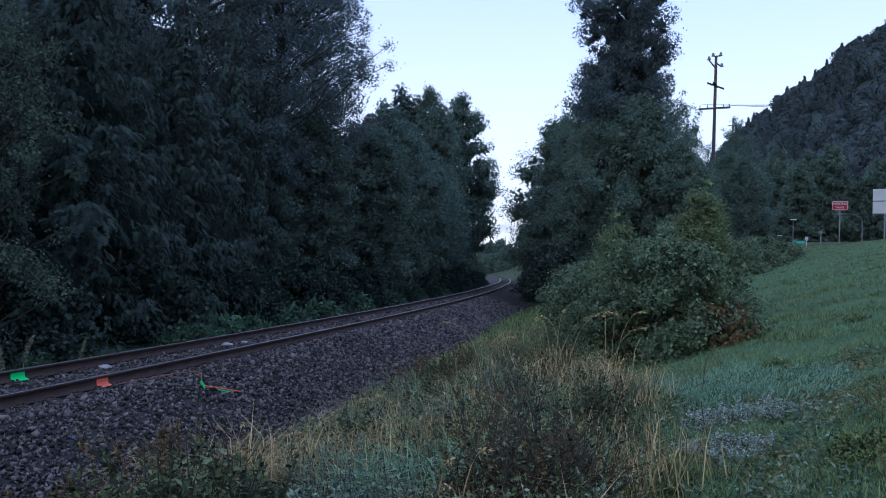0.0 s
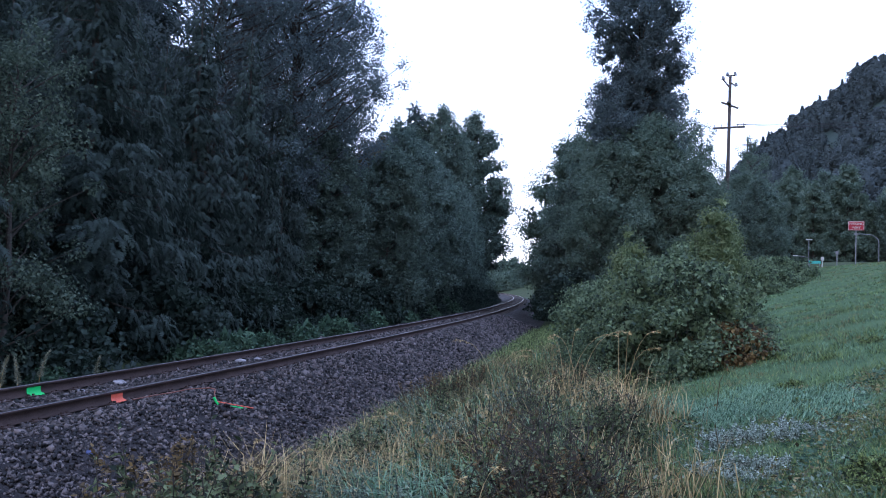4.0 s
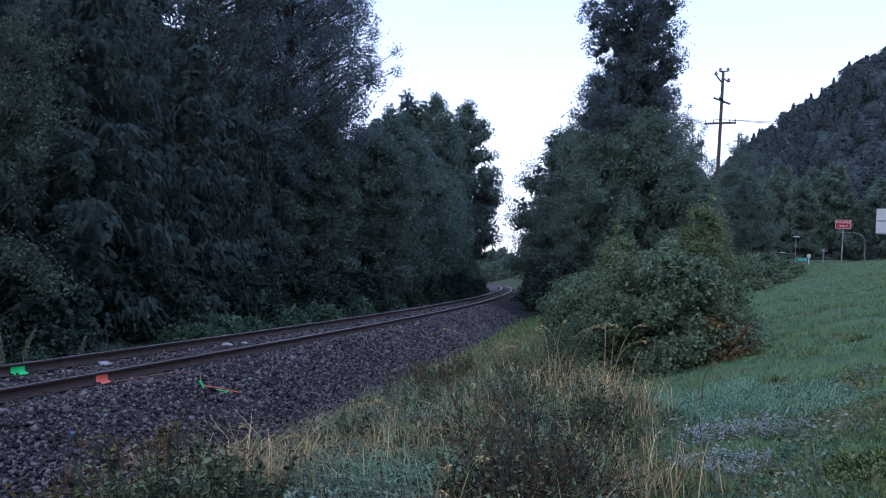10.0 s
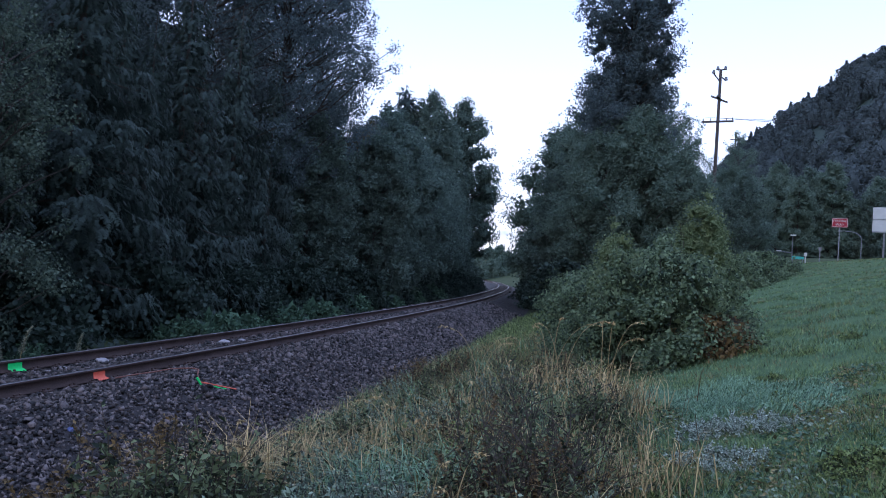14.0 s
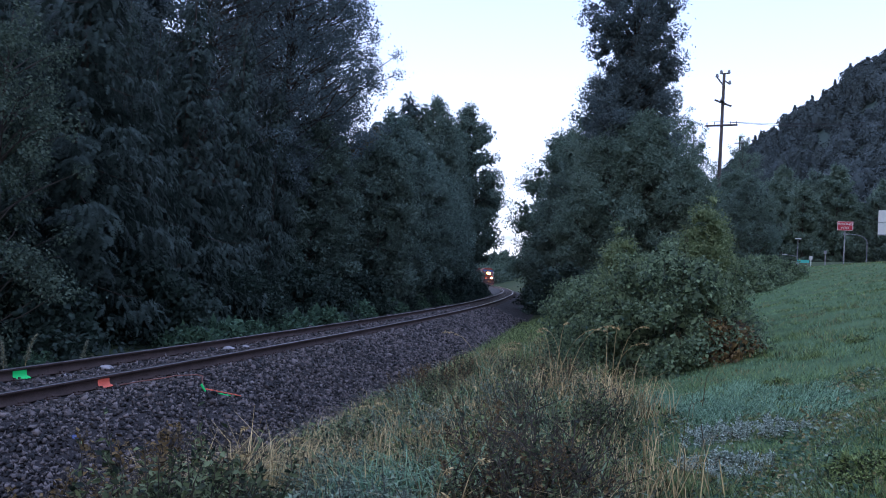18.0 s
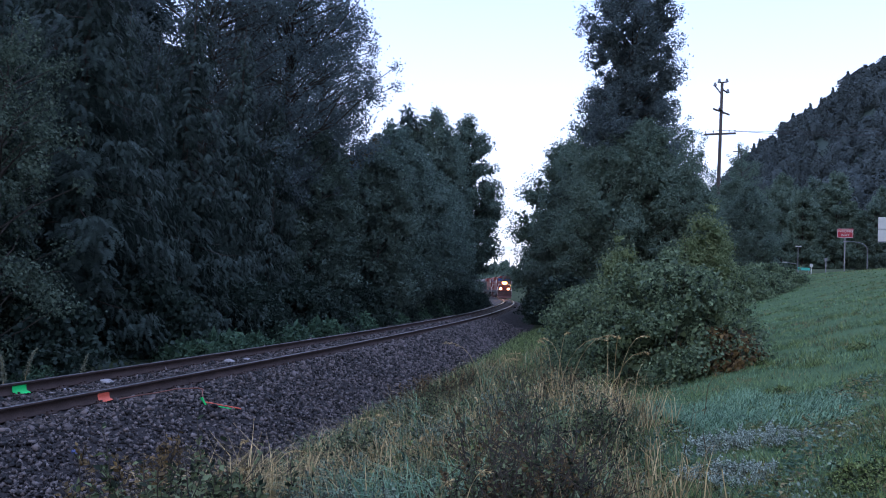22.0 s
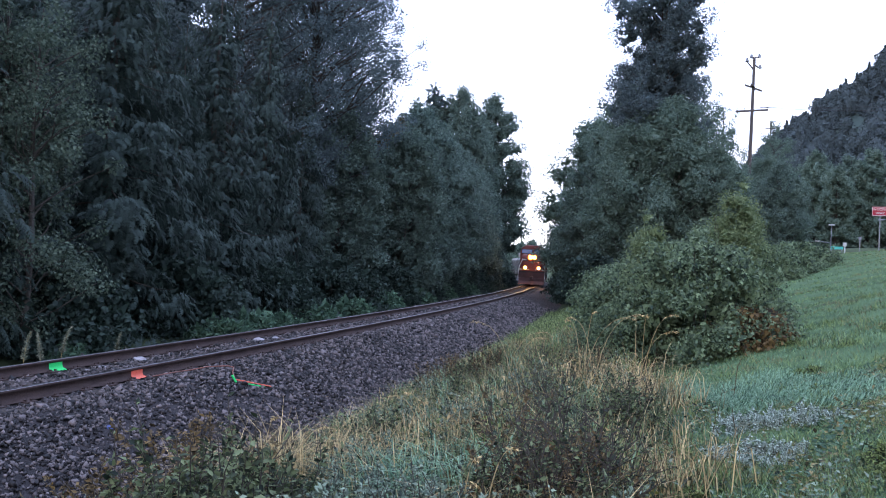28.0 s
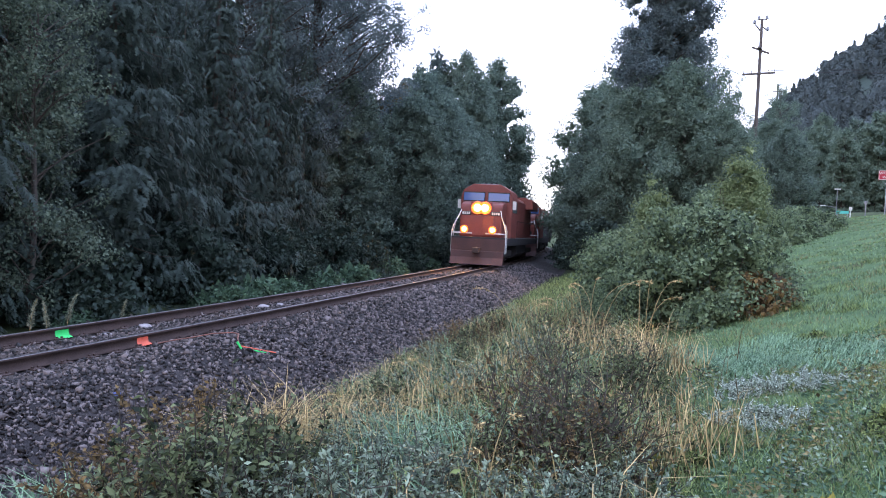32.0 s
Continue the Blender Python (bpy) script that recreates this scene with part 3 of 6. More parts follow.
def conifer_meshes(seed, h, r, n_plume, plume_len, mat, low=0.3, droop=0.6, top_power=0.75, per_m=6.0, core=0.42, hang=0.25):
    """A conifer: tapered trunk, drooping boughs, each bough a fan of hanging plumes with dark hollows between."""
    g = np.random.default_rng(seed)
    k = int(h * per_m)
    z0 = low + (h - low) * (np.arange(k) + g.random(k)) / k
    a = np.arange(k) * 2.4 + g.normal(size=k) * 0.3
    reach = r * (1 - z0 / h) ** top_power * g.uniform(0.45, 1.15, k) + 0.15
    paths = [(np.array([(0, 0, -0.3), (0.05, 0, h * 0.4), (0, 0.04, h)]), (h * 0.016, h * 0.01, 0.02))]
    t = np.linspace(0, 1, 5)
    for i in range(0, k, 3):
        out = np.array([np.cos(a[i]), np.sin(a[i]), 0])
        sag = -droop * reach[i] * (t ** 1.5) * 0.55 + 0.18 * reach[i] * t ** 4
        pts = out * (reach[i] * t * 0.85)[:, None] + np.array([0, 0, 1.0]) * (z0[i] + sag - 0.05)[:, None]
        paths.append((pts, np.linspace(0.035, 0.006, 5) * (0.5 + reach[i] / r)))
    trunk = mesh_of("trunk", *tubes(paths, 5), M_BARK)
    pick = g.choice(k, n_plume, p=reach ** 1.3 / (reach ** 1.3).sum())
    q = g.beta(1.7, 1.0, n_plume)
    out = np.stack([np.cos(a[pick]), np.sin(a[pick]), np.zeros(n_plume)], 1)
    cross = np.stack([-out[:, 1], out[:, 0], np.zeros(n_plume)], 1)
    rr = reach[pick]
    spread = (0.05 + 0.24 * q * (1.25 - q)) * rr * np.clip(g.normal(size=n_plume), -1.7, 1.7)
    at = out * (rr * q)[:, None] + cross * spread[:, None]
    at[:, 2] = z0[pick] - droop * rr * (q ** 1.5) * 0.55 + 0.18 * rr * q ** 4 - np.abs(spread) * 0.4
    at[:, 2] -= hang * g.random(n_plume) ** 1.5
    way = out * 0.6 + cross * (np.sign(spread) * 0.35)[:, None] + g.normal(size=(n_plume, 3)) * 0.32
    way[:, 2] -= 0.75 * droop + 0.2 * g.random(n_plume)
    way = unit(way)
    face = out * 0.6 + np.array([0, 0, 0.8]) + g.normal(size=way.shape) * 0.3
    side = unit(np.cross(face, way))
    face = np.cross(way, side)
    size = plume_len * g.uniform(0.6, 1.4, n_plume) * (0.6 + 0.4 * np.minimum(1, rr))
    pieces = []
    for kind in range(5):
        v, f = plume(g)
        m = np.arange(n_plume) % 5 == kind
        p = at[m][:, None] + size[m][:, None, None] * (v[None, :, :1] * way[m][:, None] + v[None, :, 1:2] * side[m][:, None] + v[None, :, 2:] * face[m][:, None])
        pieces.append((p.reshape(-1, 3), (f[None] + (np.arange(m.sum()) * len(v))[:, None, None]).reshape(-1, 3)))
    if core:
        zc = np.arange(low + 0.5, h * 0.93, 0.9)
        rc = core * r * (1 - zc / h) ** top_power + 0.1
        pieces.append(lumps(np.stack([g.normal(size=len(zc)) * 0.1, g.normal(size=len(zc)) * 0.1, zc], 1), rc, g, 1.0))
    return trunk, mesh_of("crown", *merged(pieces), mat)


ROUND = [(0.02, 0.55), (0.2, 0.95), (0.45, 1.0), (0.7, 0.85), (0.88, 0.55), (1.0, 0.12)]
SPIRE = [(0.02, 0.8), (0.15, 1.0), (0.4, 0.85), (0.62, 0.95), (0.85, 0.7), (1.0, 0.2)]


def broadleaf_meshes(seed, h, r, n_clump, n_leaf, leaf, mat, low=0.25, outline=ROUND, clump=0.16, core=0.6, uneven=0.18, single=True, flat=0.9):
    """A broadleaf tree: forked trunk and limbs, and leaf clumps filling an uneven outline with gaps between."""
    g = np.random.default_rng(seed)
    zf_all, rf_all = np.array(outline).T
    zf = g.random(n_clump * 6)
    zf = zf[g.random(len(zf)) < np.interp(zf, zf_all, rf_all) + 0.12][:n_clump]
    n = len(zf)
    a = g.uniform(0, 6.283, n)
    lobes = 1 + uneven * np.sin(3 * a + 7 * zf + seed) * np.cos(9 * zf - 2 * a) + uneven * 0.6 * np.sin(23 * zf + 5 * a)
    size = clump * r * g.uniform(0.55, 1.25, n) * (0.55 + 0.45 * np.interp(zf, zf_all, rf_all))
    rad = np.maximum(0.02, np.interp(zf, zf_all, rf_all) * r * lobes * g.random(n) ** 0.38 - size * 0.4)
    z = h * (low + (1 - low) * zf)
    centres = np.stack([np.cos(a) * rad, np.sin(a) * rad, np.minimum(z, h - size * 0.5)], 1)
    paths = [(np.array([(0, 0, -0.3), (0.02 * r, 0.01 * h, h * 0.3), (-0.03 * r, 0, h * 0.62), (0, 0.02 * r, h * 0.96)]), np.array([0.011, 0.008, 0.005, 0.0015]) * h)]
    for i in range(0, n, 2):
        b = np.array([0, 0, max(h * 0.1, centres[i, 2] - 0.55 * rad[i] - 0.3)])
        midp = (b + centres[i]) / 2 + g.normal(size=3) * 0.06 * r
        paths.append((np.array([b, midp, centres[i]]), np.array([0.003, 0.002, 0.0008]) * h * (0.5 + 0.5 * rad[i] / r)))
    trunk = mesh_of("trunk", *tubes(paths, 5), M_BARK)
    return trunk, mesh_of("crown", *leaf_clumps(g, centres, size, n_leaf, leaf, flat, core, 0.8, single), mat)


def stand(thing, spots):
    """Copies of a thing at (x, y, turn, size); the first spot takes the thing itself."""
    for i, (x, y, turn, size) in enumerate(spots):
        m = pose(x, y, ground_at(x, y) - 0.05, 0, 0, turn)
        if i == 0:
            thing.matrix_basis = m
            ob = thing
        else:
            ob = copy_thing(thing, m)
        ob.scale = (size, size, size)


def by_line(spots):
    """(s, w, turn, size) along the track to (x, y, turn, size)."""
    return [(*[float(c) for c in on_line(s, w)[:2]], turn, size) for s, w, turn, size in spots]


def round_eye(spots):
    """(azimuth to the right of north, distance, turn, size) to (x, y, turn, size)."""
    return [(r * math.sin(math.radians(az)), r * math.cos(math.radians(az)), turn, size) for az, r, turn, size in spots]


def build_left_trees():
    g = "trees along the far side of the track"
    a = tree_of("cedar_tree", "dark green cedar with drooping sprays", "tree", *conifer_meshes(1, 17, 4.0, 9000, 0.34, M_CEDAR, 0.2, core=0.0, hang=1.0), g)
    stand(a, by_line([(14, -7.4, 10, 1.0), (21.5, -7.0, 130, 0.85), (28, -7.4, 250, 0.8), (6, -7.5, 70, 0.95), (24.5, -10.5, 200, 0.95), (17.8, -6.6, 310, 0.6)]))
    b = tree_of("cedar_tree", "tall dark cedar with ragged hanging boughs", "tree", *conifer_meshes(2, 21, 4.0, 9500, 0.35, M_CEDAR, 0.3, 0.75, core=0.0, hang=1.2), g)
    stand(b, by_line([(17.5, -9.2, 0, 1.0), (33.5, -8.0, 90, 0.66), (10, -9.5, 180, 1.0), (30, -11.5, 45, 0.64), (38.5, -8.4, 300, 0.62), (25.0, -6.9, 220, 0.5)]))
    w = tree_of("hemlock_tree", "dark hemlock deep in the stand of trees", "tree", *conifer_meshes(8, 21, 5.4, 4000, 0.9, M_FIR, 0.5, 0.5, 0.5, 5.0, 0.5), g)
    stand(w, round_eye([(-36, 40, 0, 1.05), (-32.5, 42, 50, 1.05), (-29, 41, 100, 1.05), (-26, 44, 150, 0.92), (-22.5, 45, 200, 0.86), (-19.5, 47, 250, 0.74), (-16.5, 50, 20, 0.66), (-13, 54, 80, 0.6), (-10.5, 60, 140, 0.6), (-24, 52, 10, 1.2), (-28, 53, 60, 1.25)]))
    c = tree_of("fir_tree", "pointed dark fir above the other trees", "tree", *conifer_meshes(3, 25, 5.0, 6000, 0.7, M_FIR, 6.0, 0.35, 0.6, 5.0, 0.3), g)
    stand(c, [(-5.3, 95, 0, 1.0)])
    d = tree_of("cottonwood_tree", "tall cottonwood with sparse leaves tinted by bluish haze", "tree", *broadleaf_meshes(4, 27, 5.6, 400, 62000, 0.14, M_COTTON, 0.25, SPIRE, 0.11, 0.0, 0.3), g)
    stand(d, by_line([(44, -10.2, 0, 1.0), (38, -12, 120, 0.95), (50, -15, 220, 0.85)]) + [(-10.0, 59.5, 70, 0.9)])
    e = tree_of("maple_tree", "broad dark maple beside the bend", "tree", *broadleaf_meshes(5, 25, 5.4, 420, 48000, 0.24, M_MAPLE, 0.06, ROUND, 0.14, 0.6, 0.14), g)
    stand(e, by_line([(111, -7.0, 0, 1.1), (95, -10.0, 120, 0.98), (124, -11.5, 240, 0.85)]))
    f = tree_of("alder_tree", "dark leafy alder close to the track", "tree", *broadleaf_meshes(6, 13, 3.4, 300, 28000, 0.17, M_MAPLE, 0.04, ROUND, 0.15, 0.6, 0.2), g)
    stand(f, by_line([(50, -5.8, 0, 0.9), (57, -6.0, 60, 1.0), (64, -6.4, 140, 1.05), (72, -6.8, 200, 1.1), (81, -7.0, 280, 1.0), (45, -8.6, 20, 0.9), (90, -6.6, 100, 0.85), (68, -9.5, 10, 1.3), (103, -7.4, 60, 0.9), (110, -8.4, 190, 1.0), (84, -10, 100, 1.25)]))
    k = tree_of("alder_tree", "alder with leaves turning rusty brown", "tree", *broadleaf_meshes(16, 13, 3.4, 300, 28000, 0.16, M_AUTUMN, 0.06, ROUND, 0.15, 0.6, 0.2), g)
    stand(k, by_line([(62, -9.8, 30, 1.08), (70, -11.5, 150, 1.1)]))
    h = tree_of("young_alder_tree", "slender alder with pale yellowish leaves on arching branches", "tree", *broadleaf_meshes(7, 8.5, 1.8, 130, 13000, 0.075, M_YOUNG, 0.1, SPIRE, 0.17, 0.0, 0.4, False), g)
    stand(h, by_line([(16.6, -5.2, 0, 1.0), (16.8, -6.3, 140, 1.05)]))


def build_right_trees():
    g = "trees between the track and the highway"
    d = tree_of("cottonwood_tree", "tall cottonwood standing above the thicket", "tree", *broadleaf_meshes(11, 26, 3.6, 460, 60000, 0.13, M_COTTON, 0.4, SPIRE, 0.13, 0.5, 0.28), g)
    stand(d, [(12.6, 53.5, 200, 1.0)])
    e = tree_of("alder_tree", "dense green alder of the thicket", "tree", *broadleaf_meshes(12, 13.5, 4.2, 420, 44000, 0.14, M_ALDER, 0.02, ROUND, 0.135, 0.65, 0.2), g)
    stand(e, [(12.8, 58, 0, 1.3), (15.5, 50, 70, 0.68), (17.8, 54, 140, 0.62), (10.6, 66, 210, 1.15), (13.6, 76, 290, 1.0), (22, 58, 30, 0.62), (11.0, 52, 100, 0.9), (13.0, 50.8, 190, 0.95)])
    f = tree_of("maple_tree", "dark maple leaning over the track", "tree", *broadleaf_meshes(13, 14.5, 4.3, 420, 42000, 0.17, M_MAPLE, 0.02, ROUND, 0.135, 0.65, 0.2), g)
    stand(f, [(13.6, 88, 0, 1.0), (15.3, 102, 80, 1.0), (16.8, 118, 160, 1.0), (10.2, 60, 40, 0.85), (18.2, 46, 250, 0.45), (25, 66, 300, 0.58)])
    h = tree_of("birch_tree", "airy birch with thin see-through crown", "tree", *broadleaf_meshes(14, 17, 3.0, 170, 15000, 0.14, M_ALDER, 0.3, ROUND, 0.14, 0.0, 0.35), g)
    stand(h, [(19.3, 66, 0, 1.0), (23.0, 72, 120, 0.9), (28.8, 75, 200, 0.8), (17.0, 70, 60, 1.05)])


def build_far_trees():
    t = tree_of("poplar_tree", "tall grey green poplar beyond the highway", "tree", *broadleaf_meshes(15, 19, 4.0, 200, 13000, 0.34, M_ALDER, 0.06, SPIRE, 0.16, 0.65), "trees beyond the highway")
    u = tree_of("poplar_tree", "dark poplar beyond the highway", "tree", *broadleaf_meshes(17, 21, 3.8, 200, 13000, 0.34, M_MAPLE, 0.06, SPIRE, 0.16, 0.65), "trees beyond the highway")
    g = np.random.default_rng(19)
    for tree, first in ((t, 0), (u, 1)):
        spots = []
        for k in range(first, 22, 2):
            az, r = math.radians(17.5 + 0.78 * k + g.uniform(-0.3, 0.3)), g.uniform(160, 182)
            spots.append((r * math.sin(az), r * math.cos(az), float(g.uniform(0, 360)), float(g.uniform(0.7, 1.15))))
        stand(tree, spots)


def bush_meshes(seed, rx, ry, h, n, leaf, mat, clump=0.16, core=0.65, peak=2.0, width=0.75, single=False, droop=0.35):
    """A mound of arching canes under uneven clumps of leaves; a lower peak makes a pointed bush."""
    g = np.random.default_rng(seed)
    size0 = clump * min(rx, ry, h * 0.8)
    k = int(min(420, 8.0 * (rx + ry) / 2 * (h + min(rx, ry)) / 2 / size0 ** 2 / 3.1))
    el = np.arccos(1 - g.random(k))
    a = g.uniform(0, 6.283, k)
    lump = 1 + 0.13 * np.sin(3 * a + seed) * np.sin(4 * el + seed) + 0.09 * np.sin(7 * a - 2 * seed) * np.cos(6 * el)
    deep = np.where(g.random(k) < 0.7, g.uniform(0.85, 1.02, k), g.uniform(0.4, 0.85, k)) * lump
    hz = np.cos(el)
    spread = np.minimum(1, (1 - hz ** peak)) ** 0.5 if peak != 2.0 else np.sin(el)
    centres = np.stack([np.cos(a) * spread * rx * deep, np.sin(a) * spread * ry * deep, np.maximum(hz * h * deep - size0 * 0.3, 0.25 * size0)], 1)
    size = size0 * g.uniform(0.6, 1.35, k)
    paths = []
    for i in range(0, k, 3):
        b = np.array([centres[i, 0] * 0.6, centres[i, 1] * 0.6, -0.05])
        tip = centres[i] + unit(centres[i] + np.array([0, 0, 0.3 * h])) * size[i] * g.uniform(0.5, 1.5)
        midp = (b + tip) / 2 + np.array([0, 0, 0.12 * h])
        paths.append((np.array([b, midp, tip]), np.array([0.011, 0.008, 0.003])))
    stems = mesh_of("stems", *tubes(paths, 4), M_TWIG)
    v, f = leaf_clumps(g, centres, size, n, leaf, 0.85, core, width, single, droop, 0.5)
    v[:, 2] = np.maximum(v[:, 2], 0.01)
    return stems, mesh_of("foliage", v, f, mat)


def bush_of(name, label, category, stems, foliage, group=""):
    root = tagged(new(name), label, category, group)
    put("cane_frame", stems, root)
    put("foliage", foliage, root)
    return root


def build_bushes():
    g = "bramble thicket beside the lawn"
    big = bush_of("bramble_bush", "large dark green bramble mound at the lawn's edge", "bush", *bush_meshes(21, 1.6, 1.6, 2.2, 22000, 0.07, M_BRAMBLE, 0.13, 0.6), g)
    stand(big, [(4.1, 13.6, 0, 0.92), (3.9, 16.0, 80, 0.95), (5.2, 16.8, 150, 1.0), (6.3, 20.2, 20, 1.0), (3.25, 14.2, 40, 0.65)])
    pale = bush_of("willow_bush", "upright bush with pale green leaves above the brambles", "bush", *bush_meshes(22, 0.72, 0.72, 2.75, 12000, 0.05, M_WILLOW, 0.2, 0.3, 1.1, 0.5), g)
    stand(pale, [(5.55, 16.2, 0, 1.14), (3.55, 15.3, 200, 1.0), (6.3, 17.4, 100, 0.95)])
    red = bush_of("bramble_bush", "low bramble with red and yellow autumn leaves", "bush", *bush_meshes(23, 0.7, 0.6, 0.7, 1800, 0.075, M_RUSSET), g)
    stand(red, [(4.75, 12.9, 0, 1.0), (5.3, 14.0, 50, 0.8)])
    far = bush_of("bramble_bush", "dark bramble hedge along the top of the lawn", "bush", *bush_meshes(24, 2.6, 2.2, 2.0, 9000, 0.12, M_BRAMBLE), "hedge below the highway")
    stand(far, [(12.8, 34, 0, 0.8), (14.8, 36.5, 60, 0.8), (16.4, 38.5, 140, 0.74), (10.6, 33, 300, 0.85), (9.0, 36, 20, 1.15), (8.3, 42, 80, 1.15), (11.5, 42, 150, 1.4), (14.5, 44, 240, 1.5), (9.3, 48, 10, 1.2)])
    low = bush_of("salal_bush", "low leafy green bush behind the rails", "bush", *bush_meshes(25, 1.1, 0.9, 0.85, 2600, 0.12, M_FERN), "undergrowth behind the track")
    stand(low, by_line([(23, -3.7, 0, 1.0), (25, -3.9, 70, 1.1), (27, -3.8, 150, 0.95), (31, -4.2, 200, 1.1), (36, -4.3, 30, 1.1), (42, -4.5, 90, 1.2), (17, -4.2, 250, 0.6), (13, -4.0, 300, 0.55), (12.3, -2.75, 40, 0.3), (14.2, -2.7, 120, 0.32), (15.8, -2.75, 210, 0.35), (17.4, -2.8, 300, 0.33), (19.2, -2.9, 80, 0.4), (21, -3.0, 10, 0.45), (49, -4.6, 10, 1.3), (58, -4.8, 80, 1.4), (68, -5.0, 160, 1.5)]))
    # shade below the trees is in the leaf colour of these bushes
    dark = bush_of("undergrowth_bush", "undergrowth below the trees, their shade put into its leaf colour", "bush", *bush_meshes(26, 2.2, 2.0, 2.2, 6000, 0.14, M_SHADE), "undergrowth behind the track")
    # the largest copies are added behind the trees to close sky gaps
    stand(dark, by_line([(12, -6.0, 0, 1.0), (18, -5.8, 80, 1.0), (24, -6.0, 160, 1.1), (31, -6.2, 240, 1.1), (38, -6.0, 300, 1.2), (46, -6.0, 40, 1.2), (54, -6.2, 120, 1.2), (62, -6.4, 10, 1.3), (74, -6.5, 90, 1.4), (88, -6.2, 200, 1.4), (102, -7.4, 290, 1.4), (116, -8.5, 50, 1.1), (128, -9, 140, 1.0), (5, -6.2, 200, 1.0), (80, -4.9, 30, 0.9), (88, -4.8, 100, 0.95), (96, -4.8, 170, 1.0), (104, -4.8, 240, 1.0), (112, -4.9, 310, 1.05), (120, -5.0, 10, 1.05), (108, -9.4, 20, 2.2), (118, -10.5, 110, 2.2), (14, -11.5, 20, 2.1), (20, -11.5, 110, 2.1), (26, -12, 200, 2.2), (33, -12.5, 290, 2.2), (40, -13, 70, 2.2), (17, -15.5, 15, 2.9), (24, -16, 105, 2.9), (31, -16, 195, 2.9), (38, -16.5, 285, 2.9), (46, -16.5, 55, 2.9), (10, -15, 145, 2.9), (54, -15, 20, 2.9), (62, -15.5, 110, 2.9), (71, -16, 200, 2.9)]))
    # the deep shade beside the rails is painted as dark leaves
    dark2 = bush_of("undergrowth_bush", "thicket beside the rails, deep shade put into its leaf colour", "bush", *bush_meshes(27, 2.2, 2.0, 2.4, 7000, 0.16, M_SHADE), "thicket beside the track")
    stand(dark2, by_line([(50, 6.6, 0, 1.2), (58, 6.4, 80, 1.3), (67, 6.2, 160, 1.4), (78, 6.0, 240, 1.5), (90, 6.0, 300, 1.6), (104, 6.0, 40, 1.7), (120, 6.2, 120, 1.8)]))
    gap = bush_of("hedge_bush", "mid green scrub on the bank beyond the bend", "bush", *bush_meshes(28, 6, 5, 6.0, 6000, 0.5, M_ALDER, single=True), "scrub beyond the bend")
    stand(gap, [(17, 250, 0, 1.0), (25, 262, 80, 1.1), (9, 275, 160, 1.1), (1, 285, 240, 1.1), (34, 255, 300, 1.2), (22, 300, 10, 1.5)])


# ---- far hills ----
HILL_AZ = [10, 17, 19.5, 22, 26, 30, 40, 60, 90, 140]
HILL_H = [0, 30, 68, 99, 129, 163, 228, 245, 220, 60]


def hill_z(az, r):
    t = np.clip((r - 170) / 450, 0, 1)
    return 7 + np.interp(az, HILL_AZ, HILL_H) * (t * t * (3 - 2 * t)) * np.clip(1.25 - r / 2600, 0, 1) + 3 * np.sin(az * 1.7 + r * 0.02) * t


